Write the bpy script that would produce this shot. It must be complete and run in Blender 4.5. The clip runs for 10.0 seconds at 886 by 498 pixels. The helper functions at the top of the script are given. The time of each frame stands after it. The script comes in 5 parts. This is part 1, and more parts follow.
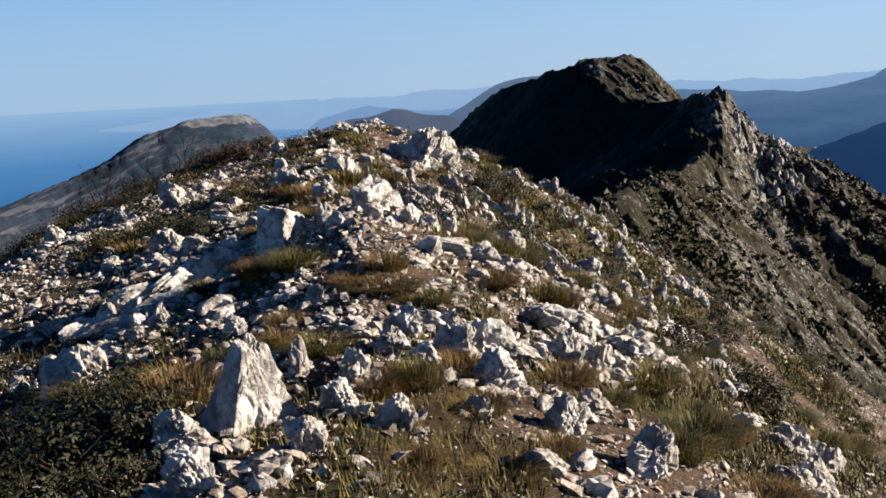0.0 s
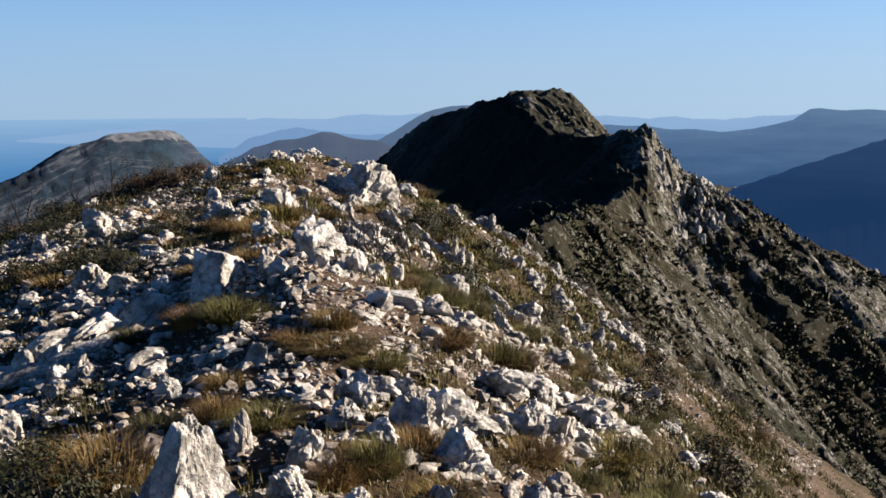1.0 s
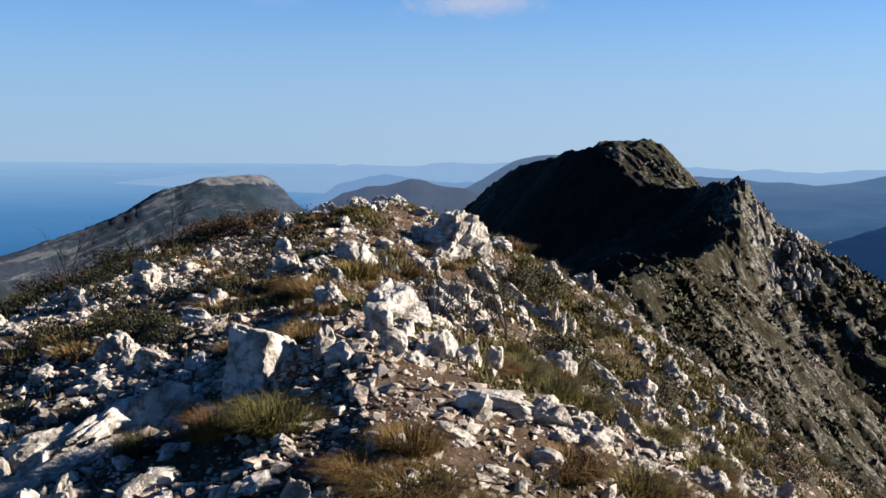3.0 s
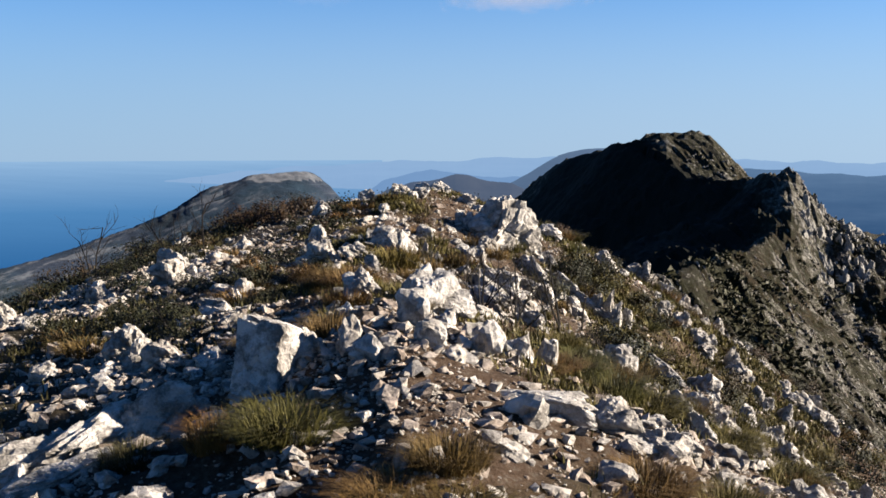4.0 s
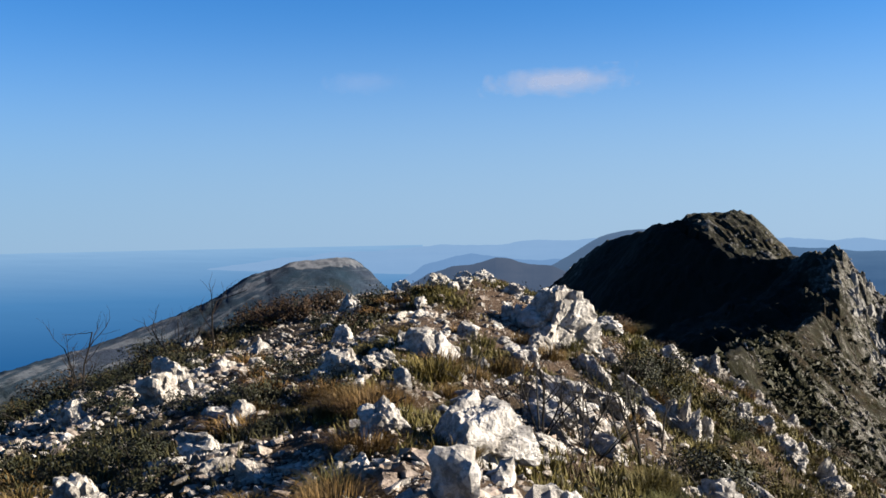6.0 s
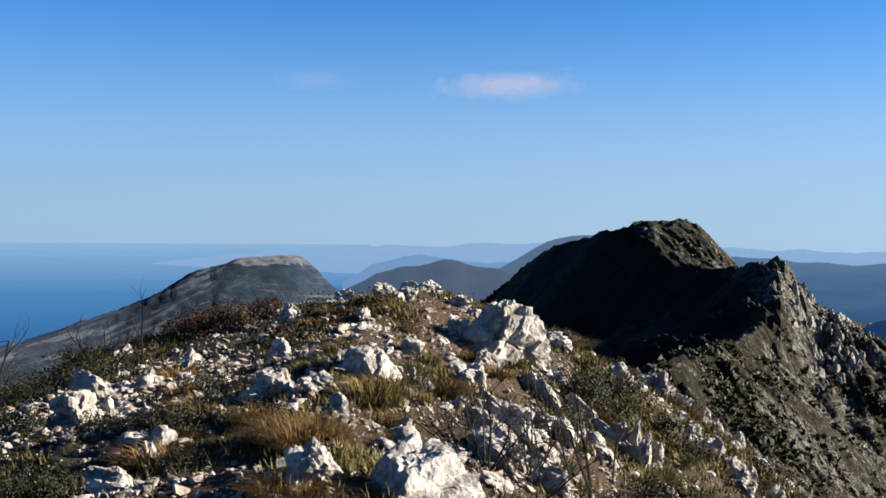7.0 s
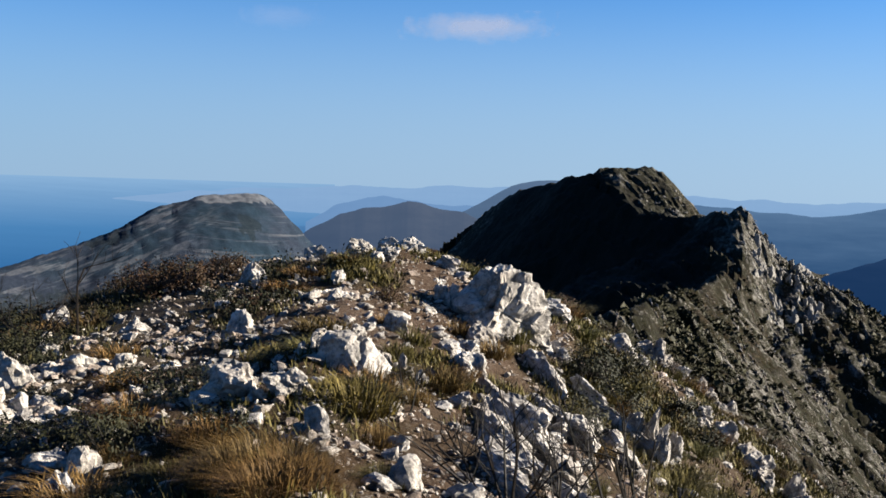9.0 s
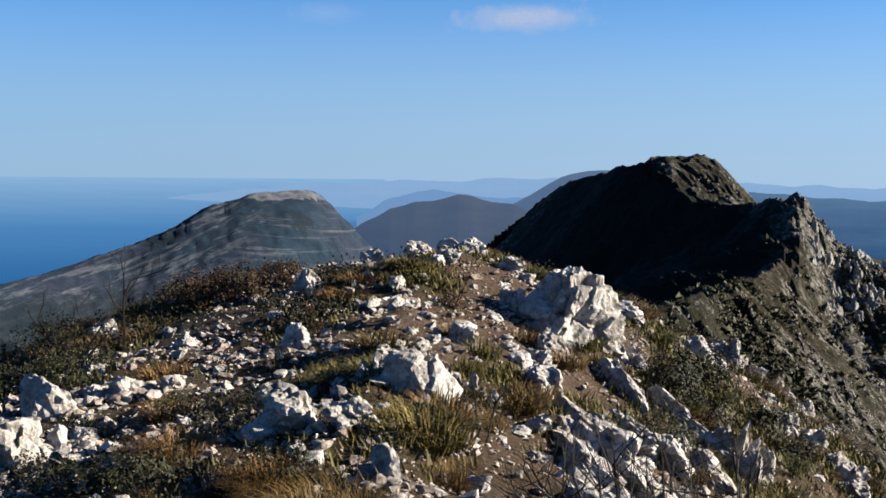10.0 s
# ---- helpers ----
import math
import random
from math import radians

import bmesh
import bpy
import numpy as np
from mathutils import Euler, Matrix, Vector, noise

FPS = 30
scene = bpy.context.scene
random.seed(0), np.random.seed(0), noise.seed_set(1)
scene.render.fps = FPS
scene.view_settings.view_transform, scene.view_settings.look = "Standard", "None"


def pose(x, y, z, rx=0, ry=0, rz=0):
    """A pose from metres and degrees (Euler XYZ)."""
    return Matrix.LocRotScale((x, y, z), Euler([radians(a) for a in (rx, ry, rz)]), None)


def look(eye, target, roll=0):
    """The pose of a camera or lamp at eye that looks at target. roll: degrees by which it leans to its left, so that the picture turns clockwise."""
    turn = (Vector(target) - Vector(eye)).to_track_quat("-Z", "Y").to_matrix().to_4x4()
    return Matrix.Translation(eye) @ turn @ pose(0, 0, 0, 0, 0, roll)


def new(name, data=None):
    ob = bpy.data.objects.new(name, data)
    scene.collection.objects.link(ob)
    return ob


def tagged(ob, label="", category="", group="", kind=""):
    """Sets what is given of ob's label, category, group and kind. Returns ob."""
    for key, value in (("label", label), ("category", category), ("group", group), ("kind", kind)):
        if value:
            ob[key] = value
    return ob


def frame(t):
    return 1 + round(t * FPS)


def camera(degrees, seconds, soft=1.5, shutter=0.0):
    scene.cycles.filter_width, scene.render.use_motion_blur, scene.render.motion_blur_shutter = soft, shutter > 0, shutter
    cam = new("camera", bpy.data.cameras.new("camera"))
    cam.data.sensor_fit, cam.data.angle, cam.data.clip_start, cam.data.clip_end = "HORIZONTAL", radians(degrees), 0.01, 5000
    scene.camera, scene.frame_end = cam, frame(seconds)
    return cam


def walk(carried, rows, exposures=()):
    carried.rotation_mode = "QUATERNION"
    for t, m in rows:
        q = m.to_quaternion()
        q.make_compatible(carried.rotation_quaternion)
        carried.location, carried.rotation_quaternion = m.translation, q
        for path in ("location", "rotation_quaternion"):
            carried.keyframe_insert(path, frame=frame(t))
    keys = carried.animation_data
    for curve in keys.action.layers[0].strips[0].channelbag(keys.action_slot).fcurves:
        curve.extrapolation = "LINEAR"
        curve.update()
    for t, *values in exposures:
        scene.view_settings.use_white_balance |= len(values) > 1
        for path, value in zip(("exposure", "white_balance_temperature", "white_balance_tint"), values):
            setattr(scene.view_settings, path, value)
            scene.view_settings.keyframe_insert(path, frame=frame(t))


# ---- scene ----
cam = camera(45.1, 10.0, soft=1.6)
# seconds, eye, target, roll
PATH = [
    (0, (0.169, 0.176, 1.53), (0.107, 2.152, 1.226), -3.0),
    (0.5, (0.01, 0.565, 1.614), (0.041, 2.546, 1.345), -2.0),
    (1, (-0.056, 0.765, 1.681), (0.024, 2.746, 1.421), -0.4),
    (1.5, (-0.056, 1.224, 1.692), (0.005, 3.205, 1.427), 0.7),
    (2, (-0.141, 2.02, 1.66), (-0.13, 4.007, 1.431), 0.7),
    (2.5, (-0.157, 2.62, 1.638), (-0.2, 4.614, 1.481), 0.4),
    (3.8, (-0.196, 3.85, 1.455), (-0.339, 5.835, 1.257), 0.1),
    (4, (-0.204, 4.099, 1.411), (-0.37, 6.084, 1.231), -0.2),
    (4.5, (-0.286, 4.621, 1.41), (-0.496, 6.602, 1.237), -0.4),
    (5, (-0.335, 5.22, 1.4), (-0.596, 7.196, 1.237), -2.1),
    (5.5, (-0.351, 5.664, 1.394), (-0.623, 7.644, 1.336), -1.9),
    (5.7, (-0.396, 5.898, 1.405), (-0.659, 7.881, 1.379), -1.6),
    (7, (-0.466, 6.738, 1.554), (-0.61, 8.732, 1.533), 0.4),
    (7.5, (-0.677, 7.319, 1.605), (-0.766, 9.317, 1.582), 2.1),
    (8, (-0.742, 7.686, 1.598), (-0.793, 9.685, 1.587), 2.6),
    (8.5, (-0.787, 7.974, 1.606), (-0.83, 9.973, 1.578), 2.3),
    (9, (-0.881, 8.577, 1.686), (-0.955, 10.572, 1.558), 1.8),
    (9.5, (-0.944, 8.955, 1.738), (-1.066, 10.942, 1.553), 1.3),
    (10, (-1.063, 9.325, 1.743), (-1.232, 11.313, 1.6), 0.5),
]
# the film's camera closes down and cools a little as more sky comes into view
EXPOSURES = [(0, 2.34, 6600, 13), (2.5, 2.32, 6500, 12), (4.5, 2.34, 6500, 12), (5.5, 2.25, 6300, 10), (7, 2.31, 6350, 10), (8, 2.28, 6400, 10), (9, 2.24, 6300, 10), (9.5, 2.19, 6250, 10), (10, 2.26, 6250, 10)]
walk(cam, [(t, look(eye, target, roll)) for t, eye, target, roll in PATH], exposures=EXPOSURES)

# ---- light: a low winter sun from the right ----
SUN_AZ, SUN_EL = radians(83), radians(20)
world = bpy.data.worlds.new("sky")
scene.world = world
world.use_nodes = True
_nt = world.node_tree
_bg = _nt.nodes["Background"]
_sky = _nt.nodes.new("ShaderNodeTexSky")
_sky.sky_type = "NISHITA"
_sky.sun_disc = False
_sky.sun_elevation, _sky.sun_rotation = SUN_EL, SUN_AZ
_sky.altitude, _sky.air_density, _sky.dust_density, _sky.ozone_density = 400, 1.0, 0.05, 4.5
_tint = _nt.nodes.new("ShaderNodeMix")
_tint.data_type, _tint.blend_type = "RGBA", "MULTIPLY"
_tint.inputs[0].default_value, _tint.inputs[7].default_value = 1.0, (0.205, 0.455, 0.665, 1)
_nt.links.new(_sky.outputs[0], _tint.inputs[6])
# pale haze low over the whole horizon
_xyz = _nt.nodes.new("ShaderNodeSeparateXYZ")
_nt.links.new(_nt.nodes.new("ShaderNodeTexCoord").outputs["Generated"], _xyz.inputs[0])
_low = _nt.nodes.new("ShaderNodeMapRange")
_low.interpolation_type = "SMOOTHERSTEP"
for _k, _v in ((1, 0.26), (2, -0.02), (3, 0.0), (4, 0.85)):
    _low.inputs[_k].default_value = _v
_nt.links.new(_xyz.outputs[2], _low.inputs[0])
_haze = _nt.nodes.new("ShaderNodeMix")
_haze.data_type = "RGBA"
_side = _nt.nodes.new("ShaderNodeMapRange")
for _k, _v in ((1, -0.6), (2, 0.6)):
    _side.inputs[_k].default_value = _v
_nt.links.new(_xyz.outputs[0], _side.inputs[0])
_pale = _nt.nodes.new("ShaderNodeMix")
_pale.data_type = "RGBA"
_pale.inputs[6].default_value, _pale.inputs[7].default_value = (1.36, 1.98, 2.85, 1), (1.92, 2.50, 3.30, 1)
_nt.links.new(_side.outputs[0], _pale.inputs[0])
_nt.links.new(_pale.outputs[2], _haze.inputs[7])
_nt.links.new(_low.outputs[0], _haze.inputs[0])
_nt.links.new(_tint.outputs[2], _haze.inputs[6])
_nt.links.new(_haze.outputs[2], _bg.inputs[0])
_bg.inputs[1].default_value = 0.05
_sun = bpy.data.lights.new("sun", "SUN")
_sun.energy, _sun.angle, _sun.color = 5.0, radians(0.53), (1.0, 0.89, 0.74)
_dir = Vector((math.sin(SUN_AZ) * math.cos(SUN_EL), math.cos(SUN_AZ) * math.cos(SUN_EL), math.sin(SUN_EL)))
new("sun", _sun).matrix_world = look(_dir * 100, (0, 0, 0))

# ---- noise on arrays ----
def rnd2(ix, iy, seed):
    """A repeatable random number from 0 to 1 for each lattice cell."""
    h = (ix.astype(np.int64) * 374761393 + iy.astype(np.int64) * 668265263 + seed * 974634777) & 0xFFFFFFFF
    h = h.astype(np.uint64)
    h = ((h ^ (h >> np.uint64(13))) * np.uint64(1274126177)) & np.uint64(0xFFFFFFFF)
    h = ((h ^ (h >> np.uint64(16))) * np.uint64(2246822519)) & np.uint64(0xFFFFFFFF)
    return ((h ^ (h >> np.uint64(15))) & np.uint64(0xFFFFFF)) / 16777215.0


def vnoise(x, y, seed=0):
    """Smooth noise, -1 to 1."""
    x, y = np.asarray(x, float), np.asarray(y, float)
    ix, iy = np.floor(x), np.floor(y)
    fx, fy = x - ix, y - iy
    fx, fy = fx * fx * (3 - 2 * fx), fy * fy * (3 - 2 * fy)
    a, b = rnd2(ix, iy, seed), rnd2(ix + 1, iy, seed)
    c, d = rnd2(ix, iy + 1, seed), rnd2(ix + 1, iy + 1, seed)
    return 2 * ((a + (b - a) * fx) * (1 - fy) + (c + (d - c) * fx) * fy) - 1


def fbm(x, y, octaves=4, seed=0, gain=0.5):
    total, amp = 0, 1.0
    for i in range(octaves):
        ca, sa = math.cos(0.6 * i), math.sin(0.6 * i)
        total = total + amp * vnoise((x * ca - y * sa) * 2 ** i + 17.3 * i, (x * sa + y * ca) * 2 ** i - 9.1 * i, seed + i)
        amp *= gain
    return total


def ridged(x, y, octaves=4, seed=0):
    total, amp = 0, 1.0
    for i in range(octaves):
        total = total + amp * (1 - 2 * np.abs(vnoise(x * 2 ** i + 5.7 * i, y * 2 ** i + 3.1 * i, seed + i)))
        amp *= 0.5
    return total


def cells(x, y, seed=0):
    """Distance to the nearest and the second nearest scattered point, and that point's random number."""
    ix, iy = np.floor(x), np.floor(y)
    f1, f2, tag = np.full(np.shape(x), 9.0), np.full(np.shape(x), 9.0), np.zeros(np.shape(x))
    for dx in (-1, 0, 1):
        for dy in (-1, 0, 1):
            cx, cy = ix + dx, iy + dy
            d = np.hypot(cx + rnd2(cx, cy, seed) - x, cy + rnd2(cx, cy, seed + 1) - y)
            near = d < f1
            f2 = np.where(near, f1, np.minimum(f2, d))
            tag = np.where(near, rnd2(cx, cy, seed + 2), tag)
            f1 = np.where(near, d, f1)
    return f1, f2, tag


def soft(v, k):
    """A ramp that starts softly at 0."""
    return k * np.logaddexp(0, v / k)


def step(a, b, v):
    s = np.clip((v - a) / (b - a), 0, 1)
    return s * s * (3 - 2 * s)


# ---- the shape of the land ----
# crest of the ridge: y, x, z
CREST = np.array([(-40, 0.5, -6), (-8, 0.2, -0.5), (0, 0.0, 0.0), (2.5, -0.15, 0.06), (5, -0.4, -0.14), (7, -0.6, -0.02),
                  (9.3, -0.8, 0.16), (12, -1.4, 0.24), (16, -2.1, 0.28), (20, -2.4, 0.40), (22.8, -2.0, 0.78), (24.6, -1.8, 0.60),
                  (27, -1.0, -0.2), (32, -0.3, -1.1), (45, 1.0, -4.5), (100, 5, -13), (219, 21, -26), (270, 42, -26),
                  (325, 66, -28), (360, 80, -24), (378, 87, -12), (392, 91, -5.5), (420, 97, -7.5), (490, 102, -9.7), (520, 104, -12), (600, 112, -18)])
# other hills: rows of x, y, z along a crest, then the slopes on its two sides and the roundness of its top
SUMMIT = [(102, 480, -10), (102.7, 500, -10.8), (87.4, 512, -12.5), (80.3, 530, -10.5), (68, 556, -5.2), (56, 588, 3.4), (50, 606, 6.6), (45, 660, 3.4), (25, 720, -3.5), (6, 765, -16), (-8, 790, -41), (-18, 805, -78)]
DOME = [(44, 640, 4.8), (50, 606, 7.4), (58, 592, 9.0), (70, 592, 11.2), (84, 595, 12.6), (96, 597, 5.5), (106, 592, -9), (110, 560, -14), (106, 510, -13)]
SHOULDER = [(93, 392, -7), (104, 389, -24), (113, 386, -39), (134.6, 380, -46), (148, 372, -53), (160, 362, -63), (171, 350, -73), (183, 335, -86), (230, 300, -130)]
WEST = [(-430, 640, -103.4), (-356, 604, -78.4), (-330, 707, -69.4), (-310, 762, -59.4), (-268, 816, -39.4), (-250, 844, -24.4),
        (-223, 862, -15.9), (-181, 882, -12.4), (-174, 884, -22.4), (-157, 891, -32.4), (-139, 898, -45.4), (-110, 910, -73.4), (-60, 930, -118.4)]


def along(y, column):
    return np.interp(y, CREST[:, 0], CREST[:, column])


def crest_at(y, column):
    """The crest's x or z, its corners rounded."""
    w = 0.6 + 0.02 * np.abs(y)
    return (along(y - w, column) + 2 * along(y, column) + along(y + w, column)) / 4


def tent(x, y, line, left, right, top):
    """Height of a hill with that crest line; left and right of the way along it fall at those slopes."""
    best = np.full(np.shape(x), -1e4)
    legs = list(zip(line, line[1:]))
    steep = []
    for (ax, ay, az), (bx, by, bz) in legs:
        side = (bx - ax) * (y - ay) - (by - ay) * (x - ax) > 0
        steep.append(side == (left > right))
    for i, ((ax, ay, az), (bx, by, bz)) in enumerate(legs):
        dx, dy = bx - ax, by - ay
        s = ((x - ax) * dx + (y - ay) * dy) / (dx * dx + dy * dy)
        # round a corner of the crest the steep side wins
        hard = steep[i]
        if i > 0:
            hard = hard | ((s < 0) & steep[i - 1])
        if i < len(legs) - 1:
            hard = hard | ((s > 1) & steep[i + 1])
        s = np.clip(s, 0, 1)
        d = np.hypot(x - (ax + s * dx), y - (ay + s * dy))
        best = np.maximum(best, az + s * (bz - az) - np.where(hard, max(left, right), min(left, right)) * (np.sqrt(d * d + top * top) - top))
    return best


def land(x, y):
    """Height of the ground, without its stones."""
    x, y = np.asarray(x, float), np.asarray(y, float)
    u = x - crest_at(y, 1)
    z = crest_at(y, 2)
    far = step(30, 150, y)
    spur = step(300, 360, y)
    r = np.maximum(u, 0)
    l = np.maximum(-u, 0)
    right = (0.26 - 0.1 * far) * r + (0.5 - 0.07 * step(22, 32, y)) * (soft(r - 2.3, 0.9) - soft(-2.3 + 0 * r, 0.9)) + (0.55 * spur + 0.20 * far) * r
    left = 0.13 * l + (0.55 + 0.3 * far) * (soft(l - 4.6 + 3 * far, 0.9) - soft(-4.6 + 3 * far, 0.9))
    z = z - right - left
    # the hump that carries the white block, and the one under the pale knoll
    z = z + 0.22 * np.exp(-((x + 0.7) ** 2 + (y - 10.0) ** 2) / 1.5) + 0.12 * np.exp(-((x + 1.4) ** 2 + (y - 12) ** 2) / 1.6)
    z = z - 0.22 * np.exp(-((x + 3.5) / 1.5) ** 2 - ((y - 10.5) / 3.2) ** 2)
    z = z - soft(np.abs(y - 8) - 620, 10)
    # the gentle top of the dark hill lies only on the sunny side of its crest
    east = x > np.interp(y, [p[1] for p in SUMMIT], [p[0] for p in SUMMIT])
    z = np.maximum(z, np.where(east, tent(x, y, DOME, 1.0, 0.46, 5) - 0.62 * soft(x - 96.5, 2.5), -1e4))
    for line, a, b, top in ((SUMMIT, 1.25, 0.35, 4), (SHOULDER, 0.6, 0.50, 3), (WEST, 0.75, 0.46, 14)):
        # the eastern sides of the summit and of the western hill fall away past the brow
        z = np.maximum(z, tent(x, y, line, a, b, top) - (0.75 * soft(x - 105, 3) if line is SUMMIT else 0) - (0.66 * soft(x + 186, 3) if line is WEST else 0))
    base = -235 + 75 * step(-250, 300, x) + 12 * fbm(x / 400, y / 400, 3, 5)
    z = np.maximum(z, base) + 0.0
    return z


def rock_ribs(x, y):
    """Ribs of rock that run down the far slopes, about -1 to 1."""
    s, q = x * 0.93 + y * 0.36, x * 0.36 - y * 0.93
    w = 0.7 * fbm(x / 26, y / 26, 2, 3)
    return 0.62 * ridged(s / 5.0 + w, q / 26, 3, 31) + 0.35 * ridged(s / 14 + w, q / 60, 2, 33) - 0.62


def crags(x, y):
    """Random number of the block of rock at each place, and how near its edge is."""
    s, q = x * 0.93 + y * 0.36, x * 0.36 - y * 0.93
    w = 0.35 * fbm(x / 5, y / 5, 2, 23)
    f1, f2, tag = cells(s / 2.4 + w, q / 6.5 + w, 51)
    return tag, f2 - f1


def rough(x, y):
    """Unevenness of the ground, in metres, growing with the distance."""
    d = np.hypot(x + 0.5, y - 5)
    near = 1 - step(25, 70, d)
    z = near * (0.055 * fbm(x / 1.7, y / 1.7, 3, 11) + 0.038 * ridged(x / 0.5, y / 0.5, 3, 21))
    mid = step(25, 90, d)
    lump = fbm(x / 13, y / 13, 4, 41)
    z = z + mid * (2.3 * rock_ribs(x, y) + 1.2 * lump) * (1 - 0.3 * step(420, 700, d))
    z = z + mid * (0.55 * fbm(x / 2.4, y / 2.4, 3, 47) + 0.55 * ridged((x * 0.93 + y * 0.36) / 2.6 + 0.5 * fbm(x / 9, y / 9, 2, 49), (x * 0.36 - y * 0.93) / 11, 2, 53))
    # broken blocks of rock on the slopes, larger on the spur
    spur = np.exp(-((x - 106) / 14) ** 2 - ((y - 378) / 34) ** 2)
    z = z + mid * (1 - step(470, 550, d)) * (0.6 + 2.0 * spur) * (crags(x, y)[0] - 0.5)
    # pillars and clefts of the spur
    z = z + 3.0 * np.exp(-((x - 108) / 12) ** 2 - ((y - 372) / 34) ** 2) * (ridged(x / 11, y / 8, 3, 45) - 0.4)
    return np.where((x < -60) & (y > 300), 0.5 * z, z)


def ground_z(x, y):
    return land(x, y) + rough(x, y)


# ---- materials ----
def material(name, rough_=0.9, spec=0.2):
    m = bpy.data.materials.new(name)
    m.use_nodes = True
    b = m.node_tree.nodes["Principled BSDF"]
    b.inputs["Roughness"].default_value = rough_
    b.inputs["Specular IOR Level"].default_value = spec
    return m, m.node_tree, b


def nz(nt, scale, detail=4, coord=None, rough_=0.55):
    n = nt.nodes.new("ShaderNodeTexNoise")
    n.inputs["Scale"].default_value, n.inputs["Detail"].default_value, n.inputs["Roughness"].default_value = scale, detail, rough_
    if coord is not None:
        nt.links.new(coord, n.inputs["Vector"])
    return n.outputs["Fac"]


def ramp(nt, fac, *stops):
    r = nt.nodes.new("ShaderNodeValToRGB")
    els = r.color_ramp.elements
    while len(els) < len(stops):
        els.new(0.5)
    for e, (p, c) in zip(els, stops):
        e.position, e.color = p, (*((c,) * 3 if isinstance(c, (int, float)) else c), 1)
    nt.links.new(fac, r.inputs[0])
    return r.outputs[0]


def mixc(nt, fac, a, b, mode="MIX"):
    m = nt.nodes.new("ShaderNodeMix")
    m.data_type, m.blend_type = "RGBA", mode
    for sock, v in ((m.inputs[0], fac), (m.inputs[6], a), (m.inputs[7], b)):
        if isinstance(v, (int, float)):
            sock.default_value = v
        elif isinstance(v, tuple):
            sock.default_value = (*v, 1)
        else:
            nt.links.new(v, sock)
    return m.outputs[2]


def calc(nt, op, a, b):
    m = nt.nodes.new("ShaderNodeMath")
    m.operation = op
    for sock, v in zip(m.inputs, (a, b)):
        if isinstance(v, (int, float)):
            sock.default_value = v
        else:
            nt.links.new(v, sock)
    return m.outputs[0]


def bump(nt, b, height, strength, distance):
    n = nt.nodes.new("ShaderNodeBump")
    n.inputs["Strength"].default_value, n.inputs["Distance"].default_value = strength, distance
    nt.links.new(height, n.inputs["Height"])
    nt.links.new(n.outputs[0], b.inputs["Normal"])


def place_of(nt):
    return nt.nodes.new("ShaderNodeNewGeometry").outputs["Position"]


def stretched(nt, p, turn, scale):
    """The place p, turned and scaled, for grain that runs one way."""
    m = nt.nodes.new("ShaderNodeMapping")
    m.inputs["Rotation"].default_value = [radians(a) for a in turn]
    m.inputs["Scale"].default_value = scale
    nt.links.new(p, m.inputs["Vector"])
    return m.outputs[0]


def attribute(nt, name):
    a = nt.nodes.new("ShaderNodeAttribute")
    a.attribute_name = name
    return a.outputs["Fac"]


def make_limestone(name, light, dark, per_island):
    m, nt, b = material(name, 0.88, 0.25)
    p = place_of(nt)
    body = ramp(nt, nz(nt, 4.5, 7, p, 0.7), (0.30, dark), (0.47, tuple(0.5 * (l + d) for l, d in zip(light, dark))), (0.60, light))
    crust = ramp(nt, nz(nt, 11, 6, p, 0.75), (0.47, 0.0), (0.60, 0.72))
    body = mixc(nt, crust, body, tuple(0.42 * d for d in dark))
    stain = ramp(nt, nz(nt, 1.6, 4, p), (0.54, 0.0), (0.76, 0.4))
    body = mixc(nt, stain, body, (0.1541, 0.1067, 0.0652))
    lichen = ramp(nt, nz(nt, 34, 4, p, 0.7), (0.60, 0.0), (0.70, 0.6))
    body = mixc(nt, lichen, body, (0.0504, 0.0486, 0.0451))
    warp = mixc(nt, 0.12, p, nt.nodes.new("ShaderNodeTexNoise").outputs["Color"], "ADD")
    edge = nt.nodes.new("ShaderNodeTexVoronoi")
    edge.feature = "DISTANCE_TO_EDGE"
    edge.inputs["Scale"].default_value = 3.4
    nt.links.new(stretched(nt, warp, (20, 35, 25), (1, 1, 1.8)), edge.inputs["Vector"])
    line = ramp(nt, edge.outputs["Distance"], (0.0, 0.12), (0.008, 0.07), (0.016, 0.0))
    body = mixc(nt, line, body, (0.0593, 0.0534, 0.0445))
    if per_island:
        own = nt.nodes.new("ShaderNodeNewGeometry").outputs["Random Per Island"]
    else:
        own = calc(nt, "ADD", 0.5, calc(nt, "MULTIPLY", 0.5, nt.nodes.new("ShaderNodeObjectInfo").outputs["Random"]))
    body = mixc(nt, 1.0, body, ramp(nt, own, (0.0, (0.56, 0.47, 0.41)), (0.3, (0.78, 0.69, 0.63)), (0.6, (0.90, 0.88, 0.84)), (1.0, (1.0, 1.0, 1.0))), "MULTIPLY")
    nt.links.new(body, b.inputs["Base Color"])
    h = calc(nt, "ADD", calc(nt, "MULTIPLY", nz(nt, 17, 6, p, 0.7), 0.8), calc(nt, "MULTIPLY", line, -0.5))
    bump(nt, b, h, 0.95, 0.045)
    return m


